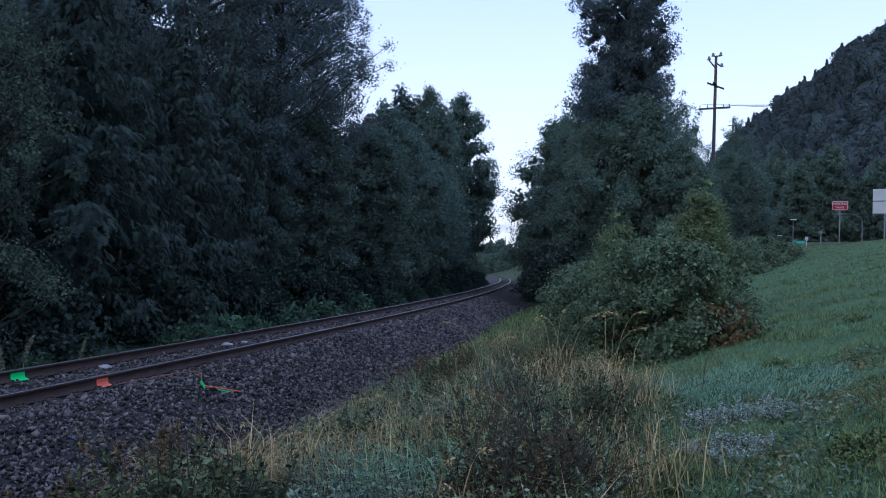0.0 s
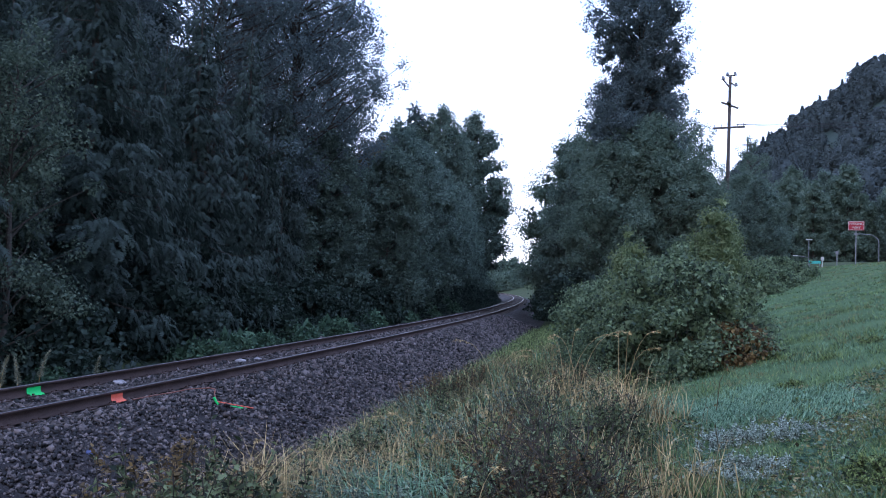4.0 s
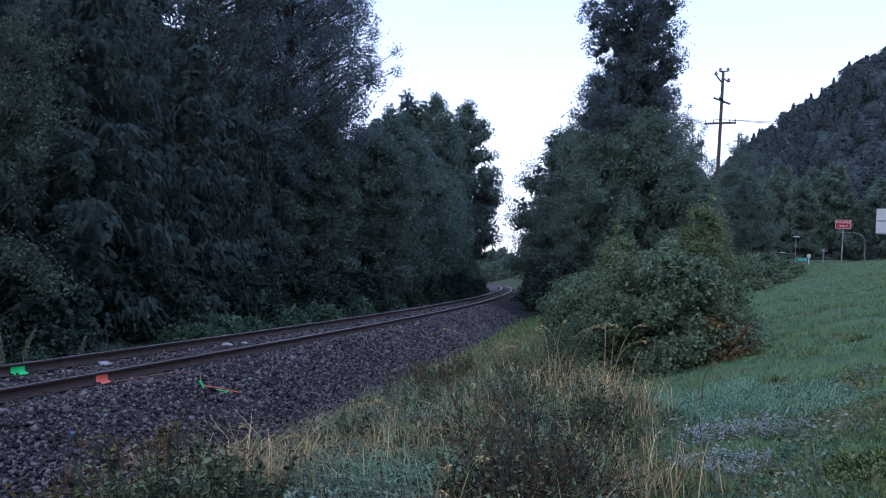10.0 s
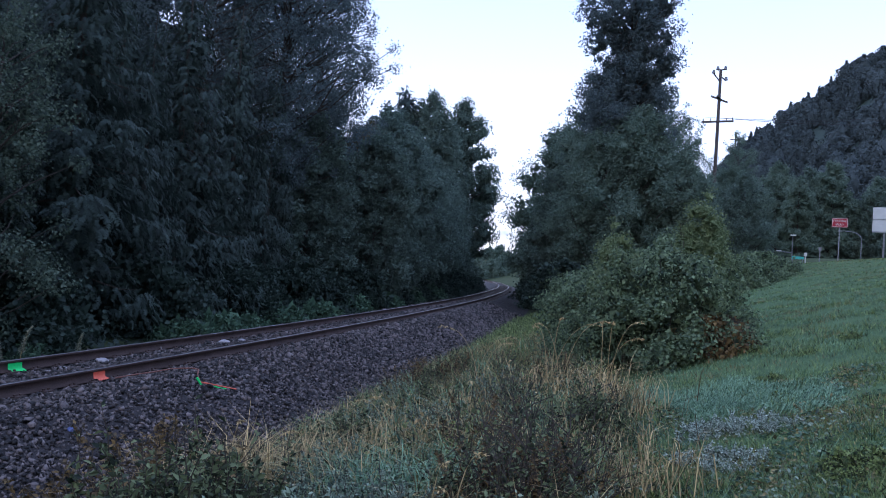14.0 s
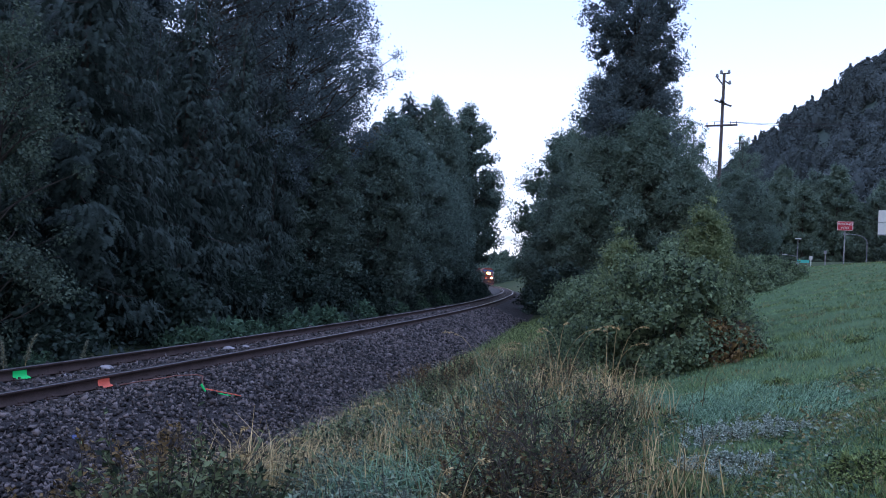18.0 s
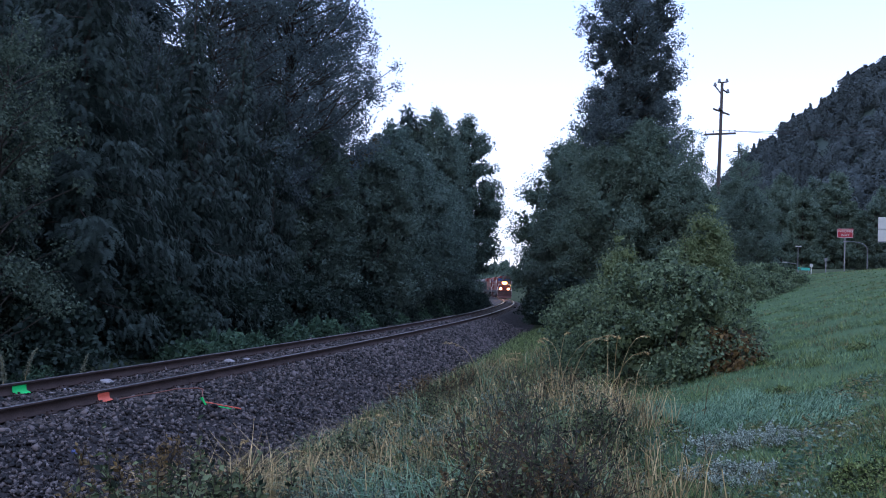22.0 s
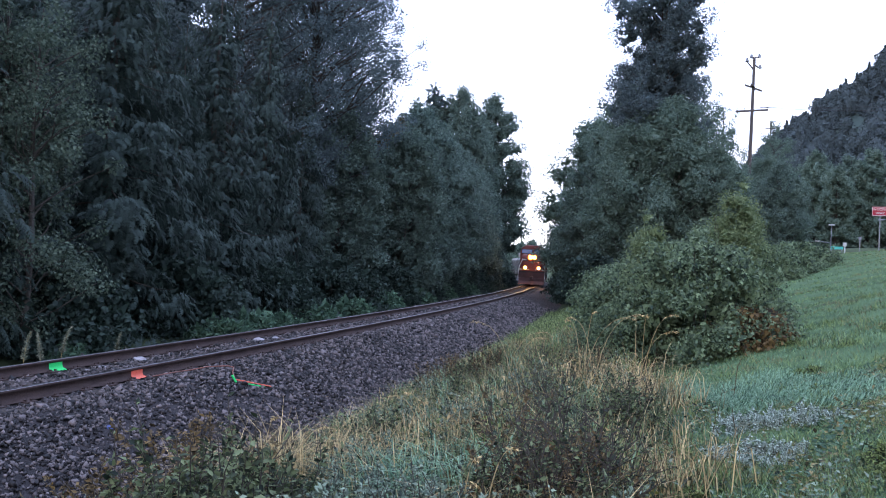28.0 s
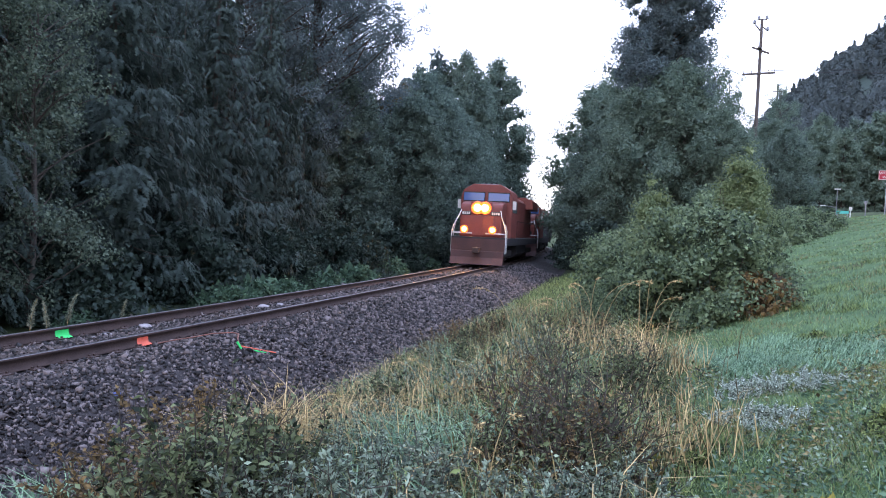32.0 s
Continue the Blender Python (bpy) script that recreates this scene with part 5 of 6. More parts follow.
def build_locomotive(label, lit):
    """Nose at +x, rails at height 0."""
    lo = tagged(new("locomotive"), label, "locomotive")
    F = 11.1
    part("underframe", box(-F + 0.3, F - 0.5, -1.5, 1.5, 1.15, 1.6, 0.03), M_TRAINBLACK, lo)
    part("fuel_tank", slab([(-1.25, 1.15), (1.25, 1.15), (1.3, 0.6), (0.9, 0.28), (-0.9, 0.28), (-1.3, 0.6)], 0, -3.2, 2.6, 0.04), M_TRAINBLACK, lo)
    part("engine_hood", slab([(-0.95, 1.6), (0.95, 1.6), (0.95, 4.1), (0.72, 4.36), (-0.72, 4.36), (-0.95, 4.1)], 0, -F + 0.7, 5.1, 0.03), M_TRAINRED, lo)
    rad = part("radiator_wings", slab([(-1.52, 3.75), (1.52, 3.75), (1.46, 4.45), (0.9, 4.62), (-0.9, 4.62), (-1.46, 4.45)], 0, -F + 0.8, -F + 5.6, 0.04), M_TRAINRED, lo)
    part("hood_step", slab([(-1.2, 3.3), (1.2, 3.3), (1.1, 4.42), (-1.1, 4.42)], 0, 1.9, 5.05, 0.05), M_TRAINRED, lo)
    for i in range(14):
        for sy in (-0.965, 0.953):
            x = -5.2 + i * 0.62
            part("hood_door", box(x, x + 0.56, sy, sy + 0.012, 1.75, 3.55, 0), M_TRAINRED, lo)
    for i in range(4):
        part("roof_fan", rod((-F + 1.5 + i * 1.15, 0, 4.6), (-F + 1.5 + i * 1.15, 0, 4.7), 0.5, 0.5, 16), M_TRAINBLACK, rad)
    cab = part("cab", slab([(-1.5, 1.6), (1.5, 1.6), (1.5, 3.9), (1.36, 4.35), (0.8, 4.68), (-0.8, 4.68), (-1.36, 4.35), (-1.5, 3.9)], 0, 5.1, 8.3, 0.05), M_TRAINRED, lo)
    nose = part("nose", slab([(8.25, 1.6), (8.25, 3.66), (9.3, 3.6), (9.9, 3.46), (10.05, 3.3), (10.12, 2.6), (10.12, 1.6)], 1, -1.2, 1.2, 0.13), M_TRAINRED, lo)
    part("nose_door", box(10.1, 10.16, 0.1, 0.72, 1.7, 2.75, 0.02), M_TRAINRED, nose)
    for sy in (-1, 1):
        part("windscreen", slab([(8.31, 3.72), (8.37, 3.72), (8.35, 4.16), (8.29, 4.16)], 1, sy * 0.72 - 0.6, sy * 0.72 + 0.6, 0), M_SKYGLASS, cab, "windscreen with the sky's blue reflection put into its colour")
        part("windscreen_frame", slab([(8.30, 3.66), (8.345, 3.66), (8.33, 4.22), (8.29, 4.22)], 1, sy * 0.72 - 0.64, sy * 0.72 + 0.64, 0), M_TRAINBLACK, cab)
        for x0, x1 in ((5.5, 6.6), (6.75, 7.8)):
            part("side_window", box(x0, x1, sy * 1.5 - 0.012, sy * 1.5 + 0.012, 3.1, 3.75, 0.0), M_WINDOW, cab)
        part("number_board", box(10.04, 10.15, sy * 0.83 - 0.27, sy * 0.83 + 0.27, 2.82, 3.04, 0.02), M_TRAINBLACK, cab)
        for i in range(4):
            part("number_bar", box(10.15, 10.158, sy * 0.83 - 0.22 + i * 0.115, sy * 0.83 - 0.14 + i * 0.115, 2.86, 3.0, 0), M_TRAINWHITE, cab)
        part("mirror", box(8.05, 8.12, sy * 1.62 - 0.1, sy * 1.62 + 0.1, 3.25, 3.75, 0.01), M_TRAINWHITE, cab)
        # walkway rails and steps
        for x0, x1 in ((-F + 0.9, 4.8),):
            v, f = tubes([(np.array([(x0, sy * 1.46, 1.6), (x0, sy * 1.46, 2.55), (x0 + 0.15, sy * 1.46, 2.65), (x1 - 0.15, sy * 1.46, 2.65), (x1, sy * 1.46, 2.55), (x1, sy * 1.46, 1.6)]), np.full(6, 0.025))], 6)
            put("handrail", mesh_of("handrail", v, f, M_TRAINBLACK), lo)
        v, f = tubes([(np.array([(F - 0.35, sy * 1.5, 0.75), (F - 0.35, sy * 1.5, 1.9), (F - 0.45, sy * 1.42, 2.25), (10.4, sy * 1.2, 2.75), (10.15, sy * 1.1, 3.1)]), np.full(5, 0.03)),
                      (np.array([(F - 0.95, sy * 1.5, 0.75), (F - 0.95, sy * 1.5, 2.0), (F - 0.9, sy * 1.4, 2.35)]), np.full(3, 0.03))], 6)
        put("handrail", mesh_of("handrail", v, f, M_TRAINWHITE), lo, "white painted end handrail")
        for i in range(4):
            part("step", box(F - 1.0, F - 0.35, sy * 1.42 - 0.14, sy * 1.42 + 0.14, 0.42 + i * 0.3, 0.46 + i * 0.3, 0.01), M_TRAINBLACK, lo)
        # when lit, the ditch light's housing glows orange as a painted halo
        ditch = part("ditch_light", rod((F - 0.35, sy * 0.78, 2.02), (F - 0.2, sy * 0.78, 2.02), 0.14, 0.22, 16), M_HALO if lit else M_TRAINBLACK, lo)
        part("lens", rod((F - 0.21, sy * 0.78, 2.02), (F - 0.17, sy * 0.78, 2.02), 0.12, 0.10, 16), M_DITCH if lit else M_WINDOW, ditch)
        part("platform_rail", box(F - 0.42, F - 0.34, sy * 0.93 - 0.55, sy * 0.93 + 0.55, 1.78, 1.86, 0.01), M_TRAINWHITE, lo)
    part("front_platform", box(10.1, F - 0.3, -1.5, 1.5, 1.5, 1.62, 0.02), M_TRAINBLACK, lo)
    part("pilot_plate", box(F - 0.5, F - 0.3, -1.5, 1.5, 0.75, 1.55, 0.03), M_PILOT, lo)
    part("snow_plow", slab([(F - 0.3, 0.12), (F + 0.25, 0.12), (F - 0.05, 0.5), (F - 0.1, 0.85), (F - 0.3, 0.85)], 1, -1.45, 1.45, 0.02), M_PILOT, lo)
    part("coupler", box(F - 0.3, F + 0.45, -0.18, 0.18, 0.75, 1.05, 0.05), M_RAIL, lo)
    part("coupler", box(-F - 0.35, -F + 0.4, -0.18, 0.18, 0.75, 1.05, 0.05), M_RAIL, lo)
    lamp = part("headlight_housing", box(9.95, 10.16, -0.6, 0.6, 2.85, 3.6, 0.08), M_TRAINRED, lo)
    # oversized glowing discs behind the lenses stand for the headlight's halo
    for sy in (-0.21, 0.21):
        part("reflector", rod((10.14, sy, 3.23), (10.19, sy, 3.23), 0.36, 0.34, 20), M_HALO if lit else M_TRAINBLACK, lamp)
        part("lens", rod((10.19, sy, 3.23), (10.24, sy, 3.23), 0.18, 0.16, 16), M_HEAD if lit else M_WINDOW, lamp)
    for sy in (-0.35, 0.0, 0.3):
        part("horn", rod((6.0, sy, 4.78), (6.55, sy, 4.8), 0.04, 0.1, 10), M_TRAINBLACK, cab)
    part("roof_aerial", box(7.0, 7.6, -0.5, 0.5, 4.66, 4.74, 0.03), M_STEEL, cab)
    bogie(lo, 6.9)
    bogie(lo, -6.9)
    return lo


def build_hopper():
    car = tagged(new("hopper_wagon"), "pale grey covered hopper freight wagon", "freight wagon", "freight wagons")
    part("body", slab([(-1.5, 1.3), (1.5, 1.3), (1.55, 3.9), (1.2, 4.45), (-1.2, 4.45), (-1.55, 3.9)], 0, -7.4, 7.4, 0.05), M_GREYCAR, car)
    for i in range(13):
        x = -7.2 + i * 1.2
        for sy in (-1.6, 1.52):
            part("side_rib", box(x - 0.05, x + 0.05, sy, sy + 0.08, 1.35, 3.9, 0.01), M_GREYCAR, car)
    for i in range(3):
        x = -4.6 + i * 4.6
        part("hopper_chute", slab([(x - 1.7, 1.35), (x + 1.7, 1.35), (x + 0.5, 0.45), (x - 0.5, 0.45)], 1, -1.1, 1.1, 0.03), M_GREYCAR, car)
    part("roof_walk", box(-7.3, 7.3, -0.3, 0.3, 4.5, 4.55, 0.01), M_STEEL, car)
    for sx in (-7.9, 7.9):
        part("end_frame", box(sx - 0.35, sx + 0.35, -1.5, 1.5, 1.05, 1.4, 0.03), M_GREYCAR, car)
        for sy in (-1.4, 1.4):
            part("ladder", box(sx - 0.03, sx + 0.03, sy - 0.05, sy + 0.05, 1.3, 4.3, 0.01), M_STEEL, car)
        part("coupler", box(min(sx, sx * 1.1), max(sx, sx * 1.1), -0.18, 0.18, 0.75, 1.05, 0.04), M_RAIL, car)
    bogie(car, -6.2, axles=2)
    bogie(car, 6.2, axles=2)
    return car


# ---- grasses and low plants ----
def scatter(n, x0, x1, y0, y1, test):
    x, y = rng.uniform(x0, x1, n), rng.uniform(y0, y1, n)
    s, w = off_line(x, y)
    k = test(x, y, s, w)
    x, y = x[k], y[k]
    return np.stack([x, y, ground_z(x, y)], 1)


def patchy(x, y, seed):
    return 0.5 + 0.5 * np.sin(x * 1.3 + seed) * np.cos(y * 1.1 - seed * 2) + 0.25 * np.sin(x * 3.1 - y * 2.7 + seed)


def build_grass():
    def blade_stuff(name, label, at, h, lean, width, mat, make=blades):
        n = len(at)
        v, f = make(at, h * rng.uniform(0.35, 1.25, n), np.clip(lean + rng.normal(size=n) * 0.25, 0.05, 2.4), width * rng.uniform(0.7, 1.3, n), rng)
        tagged(put(name, mesh_of(name, v, f, mat)), label, "grass", kind="stuff")

    def wide(x, y):
        return np.abs(x) < 0.75 * y + 3
    lawn = scatter(640000, 0, 20, 2.5, 26, lambda x, y, s, w: (w > 8.6) & (w < 22.5) & wide(x, y) & (rng.random(len(x)) < 1.5 / (1 + (y * 0.14) ** 2)))
    worn = ((lawn[:, 0] - 3.65) / 0.75) ** 2 + ((lawn[:, 1] - 6.75) / 0.75) ** 2 < 0.1 + 1.0 * rng.random(len(lawn))
    lawn = lawn[~worn]
    blade_stuff("lawn_grass", "short green mown grass of the lawn", lawn, 0.08, 0.8, 0.011, M_LAWN, short_blades)
    for label, mat, n, h, x0, y1 in (("dense short grass of the near lawn", M_LAWN, 190000, 0.06, 0.4, 10.0), ("olive brown grass blades among the near lawn", M_OLIVE, 60000, 0.075, 1.9, 8.2), ("yellow green grass blades among the near lawn", M_GRASS, 60000, 0.085, 0.6, 9.0), ("dull green weeds among the near lawn", M_WILLOWDULL, 40000, 0.07, 0.6, 8.0)):
        at = scatter(n, x0, 6.0, 3.8, y1, lambda x, y, s, w: (w > 8.5) & wide(x, y) & (patchy(x * 2.1, y * 1.7, n * 0.001) + rng.normal(size=len(x)) * 0.3 > (0.0 if mat is M_LAWN else 0.55)))
        blade_stuff("near_lawn_grass", label, at, h, 0.9, 0.009, mat, short_blades)
    for label, mat, n, h, seed, cut in (("coarser yellow green grass patches in the lawn", M_GRASS, 60000, 0.10, 0.4, 0.72), ("pale dewy grass patches in the lawn", M_DEWGRASS, 70000, 0.11, 2.2, 0.72), ("dull weed patches in the lawn", M_WILLOWDULL, 60000, 0.09, 4.1, 0.7)):
        at = scatter(n, 0.5, 14, 3.5, 20, lambda x, y, s, w: (w > 8.6) & (w < 20) & wide(x, y) & (patchy(x * 1.3, y * 0.8, seed) + rng.normal(size=len(x)) * 0.12 > cut) & (rng.random(len(x)) < 1.4 / (1 + (y * 0.12) ** 2)))
        blade_stuff("lawn_patch_grass", label, at, h, 0.9, 0.011, mat, short_blades)
    lawn2 = scatter(60000, 4, 34, 20, 60, lambda x, y, s, w: (w > 8.7) & (w < 23.5) & wide(x, y))
    blade_stuff("lawn_grass", "short grass of the upper lawn", lawn2, 0.09, 0.8, 0.04, M_LAWN, short_blades)
    # clumps: rank tufts, and darker mossy ones, all over the lawn
    for label, mat, n, per, h, spread in (("rank dark green tufts in the lawn", M_FERN, 260, 44, 0.09, 0.12), ("yellow green tufts in the lawn", M_GRASS, 520, 44, 0.16, 0.06), ("dewy grass tufts in the lawn", M_DEWGRASS, 420, 40, 0.13, 0.10), ("dull brownish tufts in the lawn", M_OLIVE, 380, 34, 0.12, 0.07)):
        c = scatter(n * 5, 0.3, 16, 3.5, 28, lambda x, y, s, w: (w > 8.7) & (w < 22) & wide(x, y) & (rng.random(len(x)) < 1.3 / (1 + (y * 0.08) ** 2)))[:n]
        big = rng.uniform(0.6, 2.4, len(c))
        at = np.repeat(c, per, 0) + rng.normal(size=(len(c) * per, 3)) * (np.repeat(big, per) * spread)[:, None] * np.array([1.3, 1, 0])
        at[:, 2] = ground_z(at[:, 0], at[:, 1])
        blade_stuff("lawn_tuft_grass", label, at, h, 0.8, 0.011, mat, short_blades)
    tall = scatter(46000, -9, 6, 2.5, 34, lambda x, y, s, w: (w > 4.0) & (w + rng.normal(size=len(x)) * 0.3 < 8.45) & wide(x, y) & (patchy(x, y * 0.8, 5.0) + rng.normal(size=len(x)) * 0.2 > 0.38) & (rng.random(len(x)) < 1.5 / (1 + y * 0.07)))
    blade_stuff("meadow_grass", "long green grass between ballast and lawn", tall, 0.36, 0.85, 0.010, M_GRASS)
    verge = scatter(60000, -4, 9, 14, 48, lambda x, y, s, w: (w > 3.7) & (w + rng.normal(size=len(x)) * 0.3 < 8.4) & wide(x, y))
    blade_stuff("verge_grass", "long dull grass along the far ballast edge", verge, 0.34, 0.85, 0.016, M_GRASS)
    olive = scatter(26000, -8, 6, 3.5, 26, lambda x, y, s, w: (w > 4.1) & (w + rng.normal(size=len(x)) * 0.3 < 8.4) & wide(x, y) & (patchy(x * 1.4, y, 7.3) + rng.normal(size=len(x)) * 0.2 > 0.62) & (rng.random(len(x)) < 1.4 / (1 + y * 0.07)))
    blade_stuff("withered_grass", "withered olive brown grass between ballast and lawn", olive, 0.55, 0.6, 0.009, M_OLIVE)
    # the long grass grows in tufts of their own colour
    for label, mat, n, per, h, width in (("tufts of long green grass", M_GRASS, 220, 46, 0.45, 0.011), ("tufts of withered brown grass", M_OLIVE, 170, 40, 0.55, 0.009), ("tufts of dull green herbs", M_WILLOWDULL, 190, 40, 0.5, 0.014), ("tufts of pale bluish green grass", M_DEWGRASS, 60, 40, 0.55, 0.012), ("tufts of dry straw grass", M_STRAW, 150, 26, 0.6, 0.008)):
        c = scatter(n * 8, -8, 5, 3.2, 22, lambda x, y, s, w: (w > 4.2) & (w + rng.normal(size=len(x)) * 0.3 < 8.35) & wide(x, y) & (rng.random(len(x)) < 1.4 / (1 + y * 0.07)))[:n]
        at = np.repeat(c, per, 0) + rng.normal(size=(len(c) * per, 3)) * np.array([0.11, 0.11, 0])
        at[:, 2] = ground_z(at[:, 0], at[:, 1])
        blade_stuff("meadow_tuft_grass", label, at, h, 0.75, width, mat)
    c = scatter(3000, -3.5, 3.0, 5.2, 11, lambda x, y, s, w: (w > 5.0) & (w < 8.3) & wide(x, y))[:46]
    at = np.repeat(c, 13, 0) + rng.normal(size=(46 * 13, 3)) * np.array([0.05, 0.05, 0])
    at[:, 2] = ground_z(at[:, 0], at[:, 1])
    blade_stuff("broad_grass", "broad arching pale green grass blades", at, 0.6, 1.1, 0.012, M_DEWGRASS)
    # tall dry tufts stand in groups
    for cx, cy, rx, ry, n, h in ((-1.65, 6.3, 0.5, 0.5, 1000, 0.9), (-0.9, 7.4, 0.7, 0.8, 800, 0.6), (-1.25, 6.6, 0.4, 0.5, 600, 0.6), (-0.3, 8.7, 0.9, 0.8, 500, 0.5), (0.2, 9.5, 1.3, 1.5, 500, 0.6), (1.8, 10.2, 0.7, 1.0, 520, 0.72), (2.1, 9.0, 0.5, 0.6, 380, 0.6), (0.1, 4.6, 0.1, 0.1, 60, 0.6), (-0.6, 12.5, 1.0, 1.8, 350, 0.55), (1.0, 7.0, 0.9, 0.8, 350, 0.55), (1.5, 5.6, 0.4, 0.4, 220, 0.55)):
        x, y = rng.normal(cx, rx * 0.6, n), rng.normal(cy, ry * 0.6, n)
        blade_stuff("dry_grass", "tall dry straw coloured grass stems", np.stack([x, y, ground_z(x, y)], 1), h, 0.85, 0.0075, M_STRAW)
    x, y = rng.normal(-2.8, 0.2, 900), rng.normal(5.0, 0.25, 900)
    blade_stuff("tussock_grass", "pale green grass tussock near the ballast", np.stack([x, y, ground_z(x, y)], 1), 0.75, 0.9, 0.013, M_DEWGRASS)
    x, y = rng.normal(-0.15, 0.32, 620), rng.normal(5.5, 0.45, 620)
    blade_stuff("tussock_grass", "bluish green arching long grass", np.stack([x, y, ground_z(x, y)], 1), 0.6, 1.1, 0.012, M_DEWGRASS)
    crest = scatter(40000, 10, 34, 18, 56, lambda x, y, s, w: (w > 17.5) & (w < 23.4) & (patchy(x * 0.3, y * 0.3, 2.0) + rng.normal(size=len(x)) * 0.25 > 0.3))
    blade_stuff("dry_lawn_grass", "yellowed short grass on the crest", crest, 0.09, 0.8, 0.025, M_OLIVE, short_blades)
    bare = scatter(9000, 2.5, 5.5, 5.0, 9.5, lambda x, y, s, w: (w > 9) & (((x - 3.65) / 0.8) ** 2 + ((y - 6.75) / 0.8) ** 2 < rng.random(len(x)) * 1.5))
    blade_stuff("dry_lawn_grass", "yellowed short grass on a worn patch", bare, 0.07, 0.9, 0.012, M_STRAW, short_blades)
    # leafy herbs among the long grass
    for label, mat, seed, cut, n, size in (("grey green leafy herbs among the long grass", M_SNOWBERRY, 2.3, 0.55, 46000, 0.048), ("bright green leafy herbs among the long grass", M_GRASS, 5.7, 0.6, 30000, 0.06), ("dull green leafy herbs among the long grass", M_WILLOWDULL, 8.8, 0.5, 50000, 0.055), ("withered pale leaves among the long grass", M_STRAW, 11.2, 0.7, 16000, 0.06)):
        at = scatter(n, -5, 3, 4.2, 13, lambda x, y, s, w: (w > 4.3) & (w + rng.normal(size=len(x)) * 0.25 < 8.5) & wide(x, y) & (patchy(x * 2.0, y * 1.6, seed) + rng.normal(size=len(x)) * 0.12 > cut))
        at[:, 2] += 0.5 * rng.random(len(at)) * np.clip(patchy(at[:, 0] * 3.7, at[:, 1] * 3.1, seed), 0.15, 1.1)
        v, f = kites(at, rng.normal(size=at.shape) + np.array([0, 0, 0.2]), size * rng.uniform(0.5, 1.5, len(at)), 0.4, rng, np.array([[0, 0, 1.0]]) + 0.6 * rng.normal(size=at.shape), 0.25)
        tagged(put("meadow_herbs", mesh_of("meadow_herbs", v, f, mat)), label, "herbs", kind="stuff")
    for label, mat, seed, cut, n in (("carpet of small dark green weeds in the lawn", M_FERN, 1.7, 0.55, 42000), ("carpet of grey green clover in the lawn", M_SNOWBERRY, 3.9, 0.66, 34000), ("small yellowing weeds in the lawn", M_OLIVE, 6.1, 0.66, 26000)):
        at = scatter(n, 0.8, 6.5, 3.8, 9.5, lambda x, y, s, w: (w > 8.1) & wide(x, y) & (patchy(x * 2.3, y * 1.9, seed) + rng.normal(size=len(x)) * 0.14 > cut))
        up = patchy(at[:, 0] * 5.1, at[:, 1] * 4.3, seed) * 0.07
        at[:, 2] += up * rng.random(len(at)) + 0.01
        way = rng.normal(size=at.shape) * np.array([1, 1, 0.35])
        v, f = kites(at, way, 0.045 * rng.uniform(0.4, 1.4, len(at)), 0.55, rng, np.array([[0, 0, 1.0]]) + 0.45 * rng.normal(size=at.shape), 0.2)
        tagged(put("weed_carpet", mesh_of("weed_carpet", v, f, mat)), label, "weeds", kind="stuff")
    dew = scatter(90000, 1.0, 6, 6.2, 13, lambda x, y, s, w: (w > 8.2) & (((x - 3.1) / 1.7) ** 2 + ((y - 9.0) / 2.0) ** 2 < rng.random(len(x)) ** 0.5 * 1.2 * patchy(x * 1.6, y, 3.0)))

    def lie(x, y):
        return 0.5 * np.sin(x * 2.1 + y * 1.3) + 0.6 * np.sin(y * 2.4 - x) - 0.3
    blade_stuff("dewy_grass", "flattened long grass pale with dew", dew, 0.15, 1.5, 0.008, M_DEWGRASS, lambda at, h, lean, width, g: blades(at, h, lean, width, g, lie))


